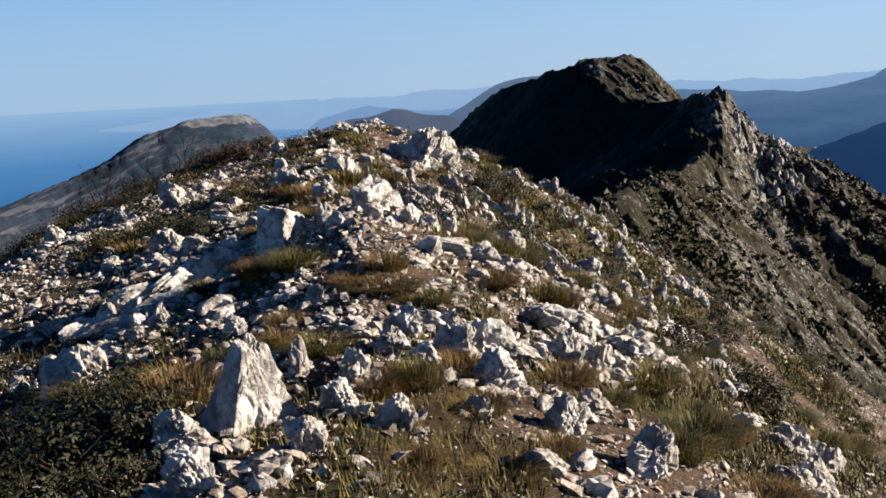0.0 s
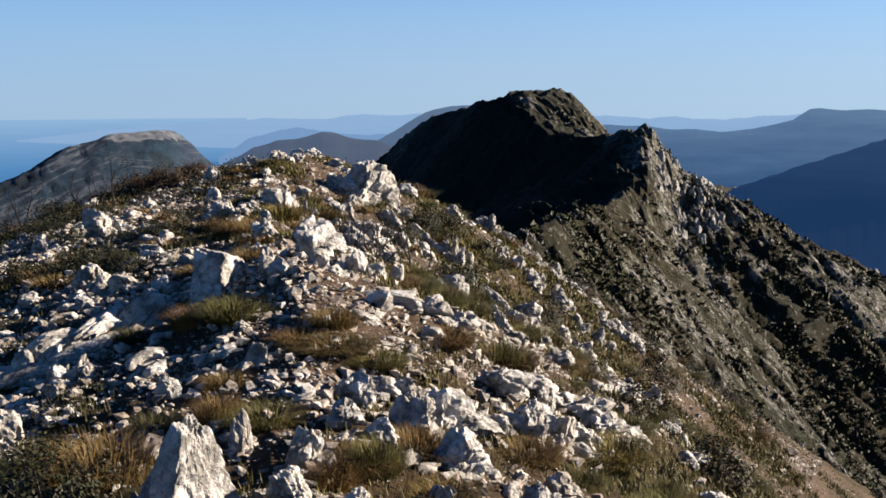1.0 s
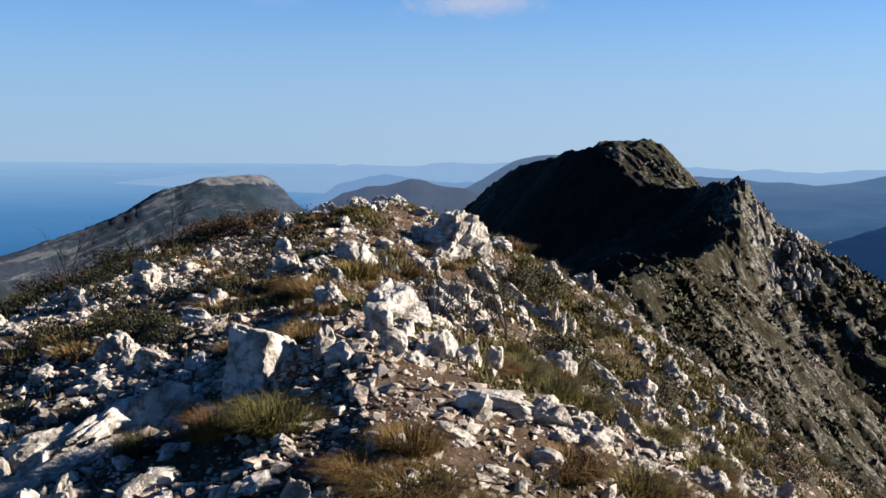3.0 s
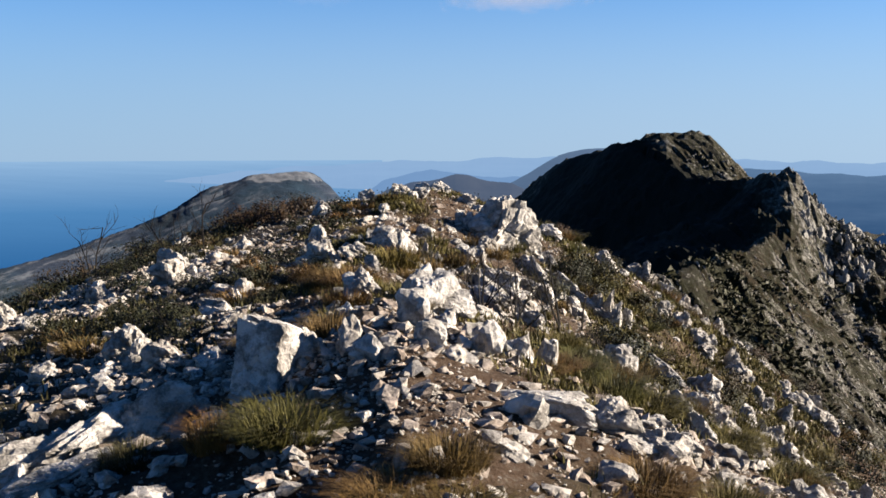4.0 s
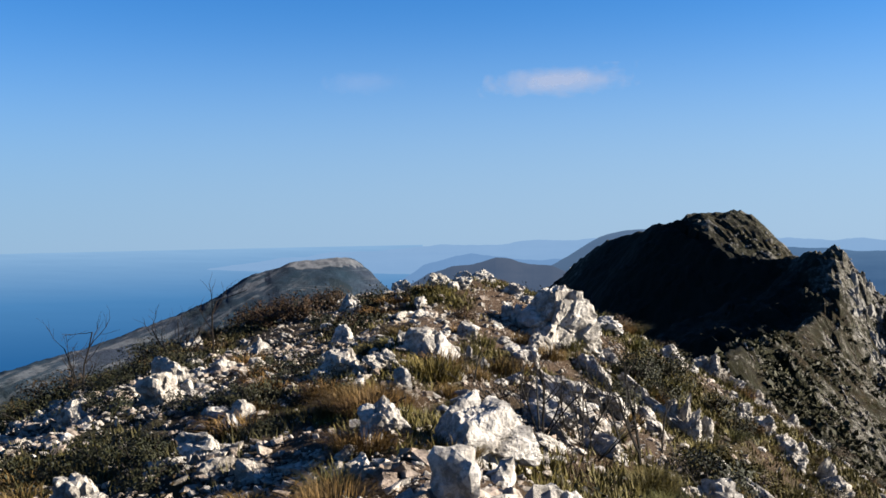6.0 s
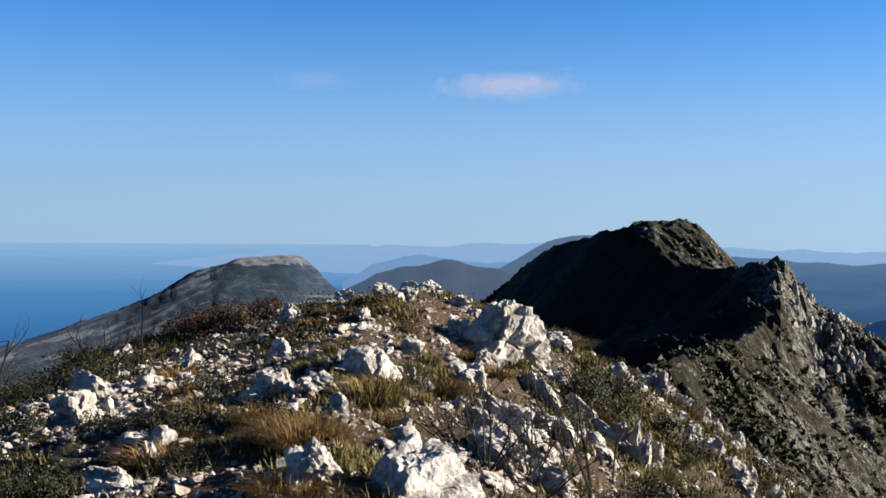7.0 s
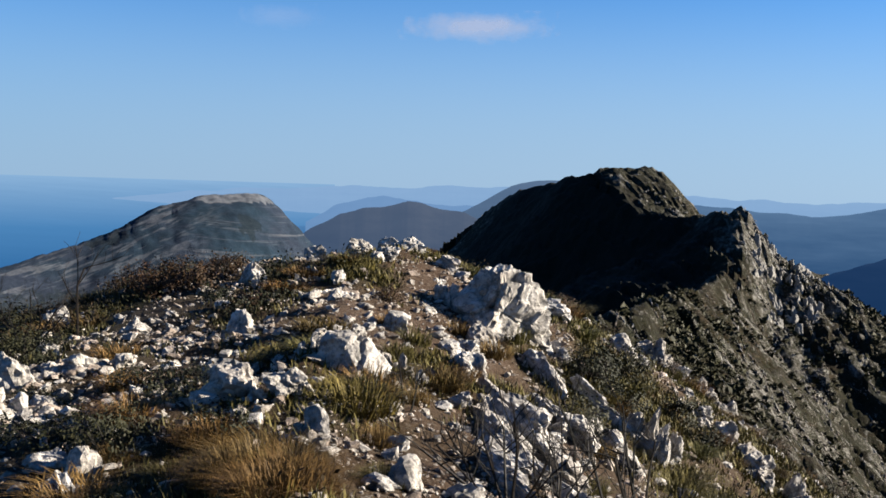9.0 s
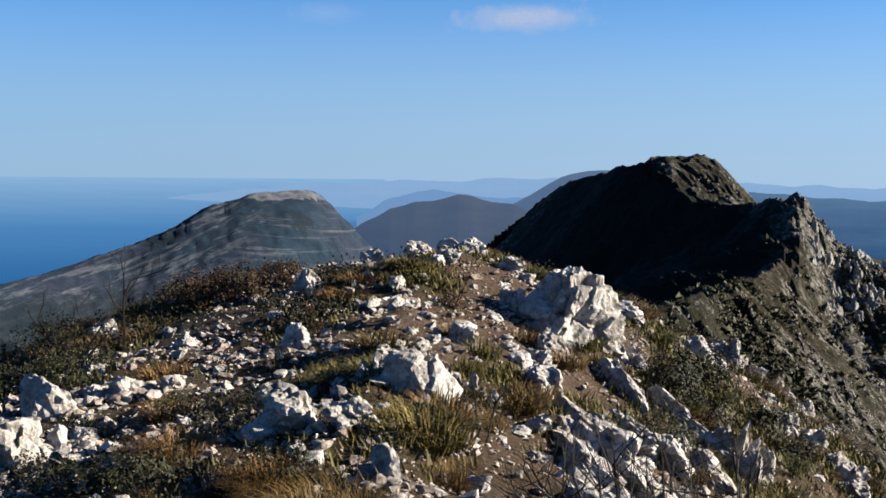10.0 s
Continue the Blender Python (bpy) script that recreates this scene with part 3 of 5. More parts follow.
def make_cloud(name, az, el, w, h, thick, label):
    """A small flat cloud, thin at the rim."""
    m = bpy.data.materials.new(name + "_vapour")
    m.use_nodes = True
    nt = m.node_tree
    b = nt.nodes["Principled BSDF"]
    b.inputs["Base Color"].default_value = (0.30, 0.27, 0.27, 1)
    b.inputs["Roughness"].default_value, b.inputs["Specular IOR Level"].default_value = 1.0, 0.0
    # part of the cloud's sunlit brightness is put in as a faint glow
    b.inputs["Emission Color"].default_value, b.inputs["Emission Strength"].default_value = (0.56, 0.53, 0.57, 1), 0.20
    g = nt.nodes.new("ShaderNodeTexCoord").outputs["Generated"]
    mp = nt.nodes.new("ShaderNodeMapping")
    mp.inputs["Location"].default_value, mp.inputs["Scale"].default_value = (-1, 0, -1), (2, 0, 2)
    nt.links.new(g, mp.inputs["Vector"])
    grad = nt.nodes.new("ShaderNodeTexGradient")
    grad.gradient_type = "SPHERICAL"
    nt.links.new(mp.outputs[0], grad.inputs[0])
    body = calc(nt, "ADD", grad.outputs["Fac"], calc(nt, "MULTIPLY", calc(nt, "SUBTRACT", nz(nt, 4, 5, stretched(nt, g, (0, 0, 0), (1.6, 1, 0.6)), 0.6), 0.5), 1.1))
    nt.links.new(calc(nt, "MULTIPLY", ramp(nt, body, (0.10, 0.0), (0.85, 1.0)), thick), b.inputs["Alpha"])
    d = 4600
    a, e = radians(az), radians(el)
    c = Vector((d * math.sin(a) * math.cos(e), d * math.cos(a) * math.cos(e), d * math.sin(e)))
    me = bpy.data.meshes.new(name)
    n = 24
    pts = [((i / n - 0.5) * w, 0.02 * w * math.sin(3 * i / n), (j / 8 - 0.5) * h) for j in range(9) for i in range(n + 1)]
    me.from_pydata(pts, [], [(j * (n + 1) + i, j * (n + 1) + i + 1, (j + 1) * (n + 1) + i + 1, (j + 1) * (n + 1) + i) for j in range(8) for i in range(n)])
    me.materials.append(m)
    ob = tagged(new(name, me), label, "cloud", kind="structure")
    ob.matrix_world = Matrix.Translation(c) @ Matrix.Rotation(-a, 4, "Z")
    ob.visible_shadow = False


make_cloud("backdrop_cloud", -0.7, 8.15, 740, 150, 0.6, "small thin pinkish white cloud in a blue sky")
make_cloud("backdrop_cloud_faint", -11.0, 8.3, 420, 120, 0.10, "faint wisp of cloud in a blue sky")

# ---- rocks ----
BALLS = {}


def ball(sub):
    if sub not in BALLS:
        bm = bmesh.new()
        bmesh.ops.create_icosphere(bm, subdivisions=sub, radius=1)
        BALLS[sub] = (np.array([v.co[:] for v in bm.verts]), np.array([[v.index for v in f.verts] for f in bm.faces]))
        bm.free()
    return BALLS[sub]


def rock_points(rng, sub, w, d, h, tilt=0.0, rugged=1.0, planes=5, taper=0.2):
    """Points of a weathered block of limestone: a ball broken along random planes, split into chunks by clefts, its faces pitted."""
    dirs, faces = ball(sub)
    nrm = rng.normal(size=(7 + planes, 3)) * np.array([1, 1, 0.9])
    nrm /= np.linalg.norm(nrm, axis=1)[:, None]
    if planes == 0:
        nrm = np.concatenate([np.eye(3), -np.eye(3)]) + rng.normal(0, 0.16, (6, 3))
        nrm /= np.linalg.norm(nrm, axis=1)[:, None]
    off = rng.uniform(0.58, 1.0 if planes else 0.72, len(nrm))
    dot = dirs @ nrm.T
    r = np.min(np.where(dot > 0.08, off / np.maximum(dot, 0.08), 9.0), axis=1)
    p = dirs * np.minimum(r, 1.25)[:, None]
    p = (p - (p.max(0) + p.min(0)) / 2) / (p.max(0) - p.min(0))
    # chunks between clefts, each standing out by its own amount
    n = 13 + 3 * planes
    seeds = rng.uniform(-0.55, 0.55, (n, 3))
    s0 = rng.uniform(0, 50)
    bent = p + 0.07 * np.stack([fbm(p[:, i] * 4 + s0, p[:, (i + 1) % 3] * 4 - s0, 2, 61 + i) for i in range(3)], -1)
    far_ = np.linalg.norm((bent[:, None] - seeds[None]) * np.array([1, 1, 1.5]), axis=2)
    two = np.partition(far_, 1, axis=1)[:, :2]
    who = np.argmin(far_, axis=1)
    lean = rng.normal(size=(n, 3))
    lean /= np.linalg.norm(lean, axis=1)[:, None]
    lift = 0.055 * rng.uniform(-1, 1, n)[who] + 0.26 * np.sum((p - seeds[who]) * lean[who], axis=1) - 0.07 * np.clip(1 - (two[:, 1] - two[:, 0]) / 0.05, 0, 1)
    lift = lift + 0.040 * fbm(p[:, 0] * 3.1 + p[:, 2] * 2.3 + s0, p[:, 1] * 3.1 - p[:, 2] * 2.1, 3, 7)
    # bedding steps
    bed = p @ np.array([0.35, 0.25, 0.9]) * rng.uniform(4, 7)
    lift = lift + 0.026 * ((bed + 1.3 * vnoise(p[:, 0] * 3 + s0, p[:, 1] * 3 + p[:, 2], 5)) % 1 - 0.5)
    if sub >= 4:
        lift = lift + 0.028 * ridged(p[:, 0] * 8 - p[:, 2] * 7 + s0, p[:, 1] * 8 + p[:, 2] * 6, 3, 13)
    p = p + dirs * (rugged * lift)[:, None]
    p = np.concatenate([p[:, :2] * (1.06 - taper * (p[:, 2:3] + 0.5)), p[:, 2:]], 1)
    p = (p - (p.max(0) + p.min(0)) / 2) / (p.max(0) - p.min(0)) * np.array([w, d, h])
    if tilt:
        c, s = math.cos(tilt), math.sin(tilt)
        p = np.stack([p[:, 0] * c + p[:, 2] * s, p[:, 1], -p[:, 0] * s + p[:, 2] * c], -1)
    return p, faces


def shard(seed, n=11, flat=0.55):
    """A sharp-edged broken stone: the hull of a few points."""
    rng = np.random.default_rng(seed)
    bm = bmesh.new()
    lean = rng.uniform(-0.25, 0.25, 2)
    for a in (-1, 1):
        for b in (-1, 1):
            for c in (-1, 1):
                q = np.array([a, b, c]) * (1 + rng.uniform(-0.8, 0.2, 3))
                bm.verts.new((0.42 * q[0] + lean[0] * c * flat, 0.30 * q[1] + lean[1] * c * flat, 0.36 * q[2] * flat))
    for q in rng.normal(size=(n - 8, 3)):
        q = q / np.linalg.norm(q)
        bm.verts.new((0.5 * q[0], 0.36 * q[1], 0.45 * q[2] * flat))
    hull = bmesh.ops.convex_hull(bm, input=bm.verts)
    bmesh.ops.delete(bm, geom=list({e for e in hull["geom_interior"] if isinstance(e, bmesh.types.BMVert)}), context="VERTS")
    bmesh.ops.triangulate(bm, faces=bm.faces)
    bm.verts.index_update()
    out = np.array([v.co[:] for v in bm.verts]), np.array([[v.index for v in f.verts] for f in bm.faces])
    bm.free()
    return out


def rock_mesh(name, seed, sub, w, d, h, tilt=0.0, rugged=1.0, planes=5, taper=0.2):
    p, f = rock_points(np.random.default_rng(seed), sub, w, d, h, tilt, rugged, planes, taper)
    me = bpy.data.meshes.new(name)
    me.from_pydata(p.tolist(), [], f.tolist())
    me.materials.append(LIMESTONE)
    return me


NEST = []


def lay_rocks(rows, name, label, group="", tilt=0.0, deep=0.8, sink=0.35, sub=5, rugged=1.0, planes=5, first=0, taper=0.2, turn=None):
    """Rocks at x, y with their visible width and height, bedded a little into the ground."""
    for k, (x, y, w, h) in enumerate(rows):
        seed = 1000 + first + 37 * k
        way = np.random.default_rng(seed + 5).uniform(-50, 12) if turn is None else turn
        NEST.append((x, y, w))
        hh = h * (1 + sink) + 0.03
        me = rock_mesh(name, seed, sub if w > 0.24 else sub - 1, 1.04 * w, deep * w, hh, tilt, rugged, planes, taper)
        ob = tagged(new(name, me), label, "rock", group)
        ob.matrix_world = pose(x, y + 0.3 * deep * w, float(ground_z(x, y + 0.3 * deep * w)) + hh * 0.5 - sink * h - 0.02, 0, 0, way)


def lay_outcrops(rows, name, label, group, tilt, first, spread=0.5, main=1.3):
    """Outcrops: several blocks that stand out of one bed of rock."""
    for k, (x, y, w, h) in enumerate(rows):
        rng = np.random.default_rng(first + 11 * k)
        NEST.append((x, y, w))
        root = tagged(new(name), label, "rock outcrop", group)
        y0 = y + 0.3 * w
        z0 = float(ground_z(x, y0))
        root.matrix_world = pose(x, y0, z0)
        for i in range(6 + int(6 * w)):
            bw, bh = w * rng.uniform(0.20, 0.48) * (main if i == 0 else 1), h * (1.05 if i == 0 else rng.uniform(0.25, 0.75)) + 0.05
            dx, dy = (0.05 * w, 0) if i == 0 else (w * spread * rng.uniform(-1, 1), 0.5 * w * spread * rng.uniform(-1, 1))
            me = rock_mesh("block", first + 300 * k + i, 4 if bw > 0.2 else 3, bw, bw * rng.uniform(0.6, 0.9), bh, tilt + rng.normal(0, 0.15), 1.2, int(rng.integers(3, 7)))
            ob = new("block", me)
            ob.parent = root
            ob.matrix_basis = pose(dx, dy, float(ground_z(x + dx, y0 + dy)) - z0 + 0.20 * bh, 0, 0, rng.uniform(-50, 15))


def lay_ledge(name, label, group, x0, y0, x1, y1, wide, high, lean, first, gap=0.42):
    """A bed of rock that crops out along a line: long blocks end to end, leaning to one side, the lower edge buried."""
    rng = np.random.default_rng(first)
    root = tagged(new(name), label, "rock outcrop", group)
    zr = float(ground_z((x0 + x1) / 2, (y0 + y1) / 2))
    root.matrix_world = pose((x0 + x1) / 2, (y0 + y1) / 2, zr)
    long_ = math.hypot(x1 - x0, y1 - y0)
    way = math.degrees(math.atan2(y1 - y0, x1 - x0))
    n = max(2, int(round(long_ / gap)))
    for i in range(n):
        t = (i + 0.5) / n
        x, y = x0 + t * (x1 - x0) + rng.normal(0, 0.03), y0 + t * (y1 - y0) + rng.normal(0, 0.03)
        NEST.append((x, y, wide))
        hh = high * rng.uniform(0.75, 1.15)
        me = rock_mesh("block", first + 50 + i, 4, long_ / n * rng.uniform(1.4, 2.0), wide * rng.uniform(0.85, 1.2), hh * 1.4, 0.0, 1.1, int(rng.integers(1, 4)), 0.1)
        ob = new("block", me)
        ob.parent = root
        fall = math.degrees(math.atan2(float(ground_z(x1, y1)) - float(ground_z(x0, y0)), long_))
        ob.matrix_basis = pose(x - (x0 + x1) / 2, y - (y0 + y1) / 2, float(ground_z(x, y)) - zr + 0.22 * hh, lean + rng.normal(0, 7), -fall, way + rng.normal(0, 9))


# single blocks by the start of the way
lay_rocks([(-1.06, 5.31, 0.40, 0.46)], "boulder", "tall pointed white limestone boulder, cracked, among dry grass", tilt=0.14, deep=1.0, rugged=0.45, taper=0.8, planes=0, first=5, turn=-42)
lay_rocks([(-1.32, 5.12, 0.28, 0.18), (-1.07, 4.40, 0.32, 0.17), (0.69, 8.13, 0.36, 0.20), (-0.56, 5.44, 0.30, 0.17), (0.02, 6.75, 0.34, 0.26),
           (-0.26, 5.27, 0.19, 0.17), (-0.66, 4.84, 0.23, 0.16), (-0.55, 5.95, 0.17, 0.20), (0.63, 5.95, 0.25, 0.22), (1.06, 5.57, 0.32, 0.28),
           (0.13, 5.76, 0.15, 0.10), (-0.17, 6.38, 0.20, 0.15), (-1.52, 7.33, 0.17, 0.15), (-0.36, 6.55, 0.22, 0.14), (0.86, 6.55, 0.24, 0.14),
           (0.45, 5.05, 0.22, 0.13), (-1.02, 7.70, 0.16, 0.13), (-0.32, 7.05, 0.26, 0.20)],
          "rock", "angular grey-white limestone rock bedded in stony soil", "rocks along the ridge path", 0.25, first=100)
lay_rocks([(0.26, 6.25, 0.32, 0.25), (-0.90, 6.23, 0.11, 0.24)], "upright_slab", "upright split slab of white limestone in brown grass", tilt=-0.15, deep=0.55, planes=4, first=300)
lay_outcrops([(0.20, 7.10, 0.80, 0.28), (0.72, 7.35, 0.62, 0.24), (1.30, 8.21, 0.95, 0.26), (1.00, 7.60, 0.55, 0.22), (2.42, 7.65, 0.66, 0.32), (2.22, 6.53, 0.5, 0.3)],
             "outcrop", "rugged weathered grey limestone outcrop beside dry scrub", "outcrops on the ridge", 0.2, 350)
lay_rocks([(-2.50, 6.85, 0.60, 0.34)], "boulder", "broad white limestone boulder behind dark scrub", tilt=0.1, deep=0.7, rugged=0.9, planes=3, first=372, taper=0.35, turn=-15)
lay_outcrops([(-2.85, 7.15, 0.45, 0.24), (-2.42, 8.35, 0.42, 0.24), (-3.05, 8.95, 0.5, 0.22)],
             "outcrop", "white limestone outcrop in dark scrub, shaded on its west face", "outcrops on the ridge", 0.2, 380)
# the long ledge that dips to the west
lay_ledge("ledge", "long tilted limestone ledge, white on top and shaded below", "ledges", -2.05, 9.72, -3.35, 8.95, 0.20, 0.22, 2, 420)
lay_ledge("ledge", "lower limestone ledge beside the long one, half in shade", "ledges", -2.30, 9.25, -3.10, 8.70, 0.16, 0.12, 4, 440)
# the blocks round the white rock
lay_rocks([(-0.98, 11.75, 0.70, 0.36)], "boulder", "big rugged white limestone block on a stony hump", tilt=-0.12, deep=0.8, rugged=0.8, planes=0, first=508, taper=0.5, turn=26)
lay_rocks([(-1.64, 9.62, 0.36, 0.36)], "boulder", "large flat-faced limestone block with a broad shaded side", tilt=0.04, deep=0.8, rugged=0.4, planes=0, first=527, taper=0.0, turn=-12)
lay_rocks([(-1.47, 11.80, 0.28, 0.22), (-1.44, 9.78, 0.25, 0.16), (-1.20, 9.75, 0.20, 0.20), (-0.90, 10.25, 0.24, 0.22), (-0.47, 10.33, 0.24, 0.22),
           (-0.28, 11.06, 0.23, 0.18), (-0.10, 11.15, 0.16, 0.19), (0.48, 9.55, 0.30, 0.16), (-0.75, 9.75, 0.18, 0.13), (-0.30, 10.7, 0.22, 0.15),
           (-1.05, 9.55, 0.2, 0.12), (-0.55, 10.9, 0.24, 0.14), (-1.45, 11.1, 0.18, 0.10)],
          "rock", "angular white limestone rock on pale rubble", "rocks round the white block", 0.2, first=560, sub=4)
lay_rocks([(-0.15, 9.46, 0.58, 0.12)], "flat_slab", "long flat layered slab of pale limestone", tilt=0.08, deep=0.5, rugged=0.55, planes=2, first=640, taper=0.1, turn=-8)
lay_rocks([(0.27, 9.62, 0.34, 0.19), (0.61, 10.00, 0.36, 0.14)], "slab", "low rounded slab of pale limestone in dry grass", tilt=0.2, deep=0.7, rugged=0.6, planes=3, first=650)
# stones of the western side
lay_rocks([(-3.35, 11.95, 0.36, 0.24), (-2.80, 11.28, 0.30, 0.17), (-3.1, 11.6, 0.26, 0.2), (-4.10, 15.14, 0.42, 0.28), (-4.81, 14.97, 0.32, 0.22), (-5.50, 14.21, 0.34, 0.26), (-4.52, 16.45, 0.50, 0.30),
           (-2.85, 12.71, 0.38, 0.15), (-3.01, 13.79, 0.16, 0.14), (-2.47, 15.20, 0.36, 0.23), (-2.08, 15.12, 0.32, 0.16), (-1.75, 14.34, 0.20, 0.16),
           (-3.07, 18.2, 0.30, 0.22), (-4.30, 19.0, 0.26, 0.18), (-3.60, 21.07, 0.34, 0.24), (-5.25, 19.0, 0.22, 0.13), (-5.7, 20.4, 0.4, 0.18), (-4.08, 16.9, 0.37, 0.16), (-2.97, 14.05, 0.2, 0.13), (-3.89, 15.4, 0.23, 0.15),
           (-2.67, 15.95, 0.5, 0.14)],
          "rock", "rough pale limestone rock in low dry scrub", "rocks on the western side", 0.2, first=700, sub=4)
lay_rocks([(-1.80, 16.15, 0.54, 0.33)], "boulder", "rounded pale limestone hump wrapped in dry grass", tilt=0.05, deep=0.8, rugged=0.6, planes=1, first=912, taper=0.5, turn=24)
lay_outcrops([(-1.50, 16.6, 0.40, 0.22), (-2.1, 16.3, 0.3, 0.18)],
             "outcrop", "rounded pale limestone knoll with tufts of dry grass", "outcrops on the ridge", 0.1, 900)
# the top of the rise
lay_rocks([(-0.72, 20.75, 1.10, 0.70)], "boulder", "bulky weathered white limestone boulder near the top of the rise", tilt=0.06, deep=0.9, rugged=1.0, planes=0, first=933, taper=0.55, turn=36)
lay_outcrops([(-0.15, 20.9, 0.5, 0.30), (-1.25, 20.9, 0.4, 0.34), (-0.95, 20.3, 0.4, 0.18)],
             "outcrop", "white limestone outcrop beside the large boulder", "outcrops on the ridge", 0.3, 931, 0.5)
lay_rocks([(-2.07, 22.0, 0.34, 0.18), (-2.54, 22.9, 0.40, 0.20), (-1.85, 23.1, 0.42, 0.18), (-1.35, 22.6, 0.40, 0.16), (-1.67, 18.69, 0.26, 0.18),
           (-0.85, 19.9, 0.36, 0.22), (0.08, 22.54, 0.50, 0.22), (1.09, 23.17, 0.46, 0.32), (-3.1, 22.6, 0.34, 0.20), (-1.0, 19.3, 0.3, 0.16), (-2.2, 23.4, 0.3, 0.2)],
          "rock", "white limestone rock on the stony top of the rise", "rocks on the rise", 0.1, first=960, sub=4)
# leaning blocks down the eastern flank
lay_outcrops([(0.85, 19.2, 0.62, 0.60), (2.10, 26.6, 0.9, 0.80), (2.55, 27.1, 0.9, 0.6), (3.05, 27.9, 1.0, 0.6), (3.5, 28.8, 1.1, 0.6), (4.3, 30.4, 1.4, 0.7), (5.4, 32.6, 1.5, 0.8), (6.8, 35.2, 1.8, 0.9), (8.2, 38.0, 2.0, 1.0)],
             "outcrop", "jagged limestone outcrop dipping down the grassy flank", "outcrops down the eastern flank", 0.55, 1700)
lay_outcrops([(2.3, 22.0, 0.7, 0.4), (3.0, 21.4, 0.9, 0.5), (3.7, 20.7, 0.8, 0.45), (3.1, 18.6, 0.8, 0.4), (4.6, 22.5, 1.0, 0.5), (4.3, 18.6, 0.8, 0.4), (1.9, 16.2, 0.5, 0.28), (3.2, 15.4, 0.7, 0.35), (2.2, 12.9, 0.5, 0.26)],
             "outcrop", "broken pale limestone outcrop in olive grass on the flank", "outcrops down the eastern flank", 0.5, 1900)
lay_rocks([(0.66, 14.36, 0.42, 0.26), (1.5, 15.2, 0.4, 0.24), (2.1, 18.0, 0.5, 0.3), (1.5, 12.4, 0.36, 0.2), (2.6, 13.9, 0.4, 0.24), (2.9, 17.0, 0.4, 0.24),
           (1.4, 10.3, 0.32, 0.18), (2.2, 11.2, 0.36, 0.2), (1.0, 11.6, 0.3, 0.16), (1.1, 13.4, 0.34, 0.2)],
          "leaning_rock", "jagged leaning limestone rock on the steep grassy flank", "rocks down the eastern flank", 0.5, deep=0.6, rugged=1.2, first=1100, sub=4)
# ribs of bedrock that run down the flank
RIB = "narrow rib of white limestone running down the flank"
for k, row in enumerate(((-0.95, 18.2, -0.40, 16.3, 0.26, 0.26), (0.15, 20.1, 0.80, 19.2, 0.24, 0.30), (-0.35, 20.3, 0.05, 19.5, 0.24, 0.22), (-0.85, 16.7, -0.55, 15.4, 0.24, 0.22),
                         (-0.45, 16.6, -0.15, 15.5, 0.22, 0.22), (0.15, 18.6, 0.50, 17.3, 0.22, 0.22), (-0.35, 18.4, 0.0, 17.0, 0.24, 0.24), (-0.80, 15.2, -0.55, 14.4, 0.22, 0.18), (-0.30, 15.3, -0.1, 14.5, 0.2, 0.16), (0.9, 17.8, 1.4, 16.8, 0.26, 0.2))):
    lay_ledge("rib_rock", RIB, "limestone ribs", *row, 28, 1300 + 40 * k, 0.5)


def scatter(rng, n, r0, r1, half, middle=0.0):
    """Places over a fan of ground, evenly by area."""
    r = np.sqrt(rng.uniform(r0 * r0, r1 * r1, n))
    a = np.radians(middle + rng.uniform(-1, 1, n) * (half + 32 * np.exp(-r / 2.5)))
    return -0.4 + r * np.sin(a), 2.0 + r * np.cos(a)


def beside(rng, n):
    """Places behind the start and on the flanks beside the fan."""
    x, y = rng.uniform(-9, 10, 3 * n), rng.uniform(-6, 27, 3 * n)
    out = np.abs(np.arctan2(x + 0.4, y - 2.6)) > radians(31)
    return x[out][:n], y[out][:n]


def loose_rocks(count):
    """Middling stones, each one a thing, from a few shapes."""
    rng = np.random.default_rng(77)
    shapes = []
    for k in range(12):
        me = rock_mesh("stone", 5000 + k, 3, 1.0, rng.uniform(0.6, 0.9), rng.uniform(0.4, 0.75), rng.uniform(-0.4, 0.4), 1.2, int(rng.integers(3, 7)))
        shapes.append(me)
    made = 0
    while made < count:
        x, y = scatter(rng, 1, 3.0, 27, 27)
        x, y = float(x[0]), float(y[0])
        if rng.uniform() < 0.25 + 0.75 * float(cover_near(x, y)) or rng.uniform() > 8 / max(8, math.hypot(x, y - 2)) or float(ground_z(x, y)) < -4:
            continue
        if abs(x - np.interp(y, [0, 5, 9.3], [0, -0.4, -1.1])) < 0.35 and y < 11:
            continue
        s = float(rng.uniform(0.09, 0.23)) * (1 + 0.015 * y)
        ob = tagged(new("stone", shapes[made % 12]), "loose angular limestone stone on stony ground", "stone", "loose stones on the ridge")
        ob.matrix_world = pose(x, y, float(ground_z(x, y)) + 0.10 * s, rng.uniform(-15, 15), rng.uniform(-15, 15), rng.uniform(0, 360)) @ Matrix.Scale(s, 4)
        made += 1


loose_rocks(296)


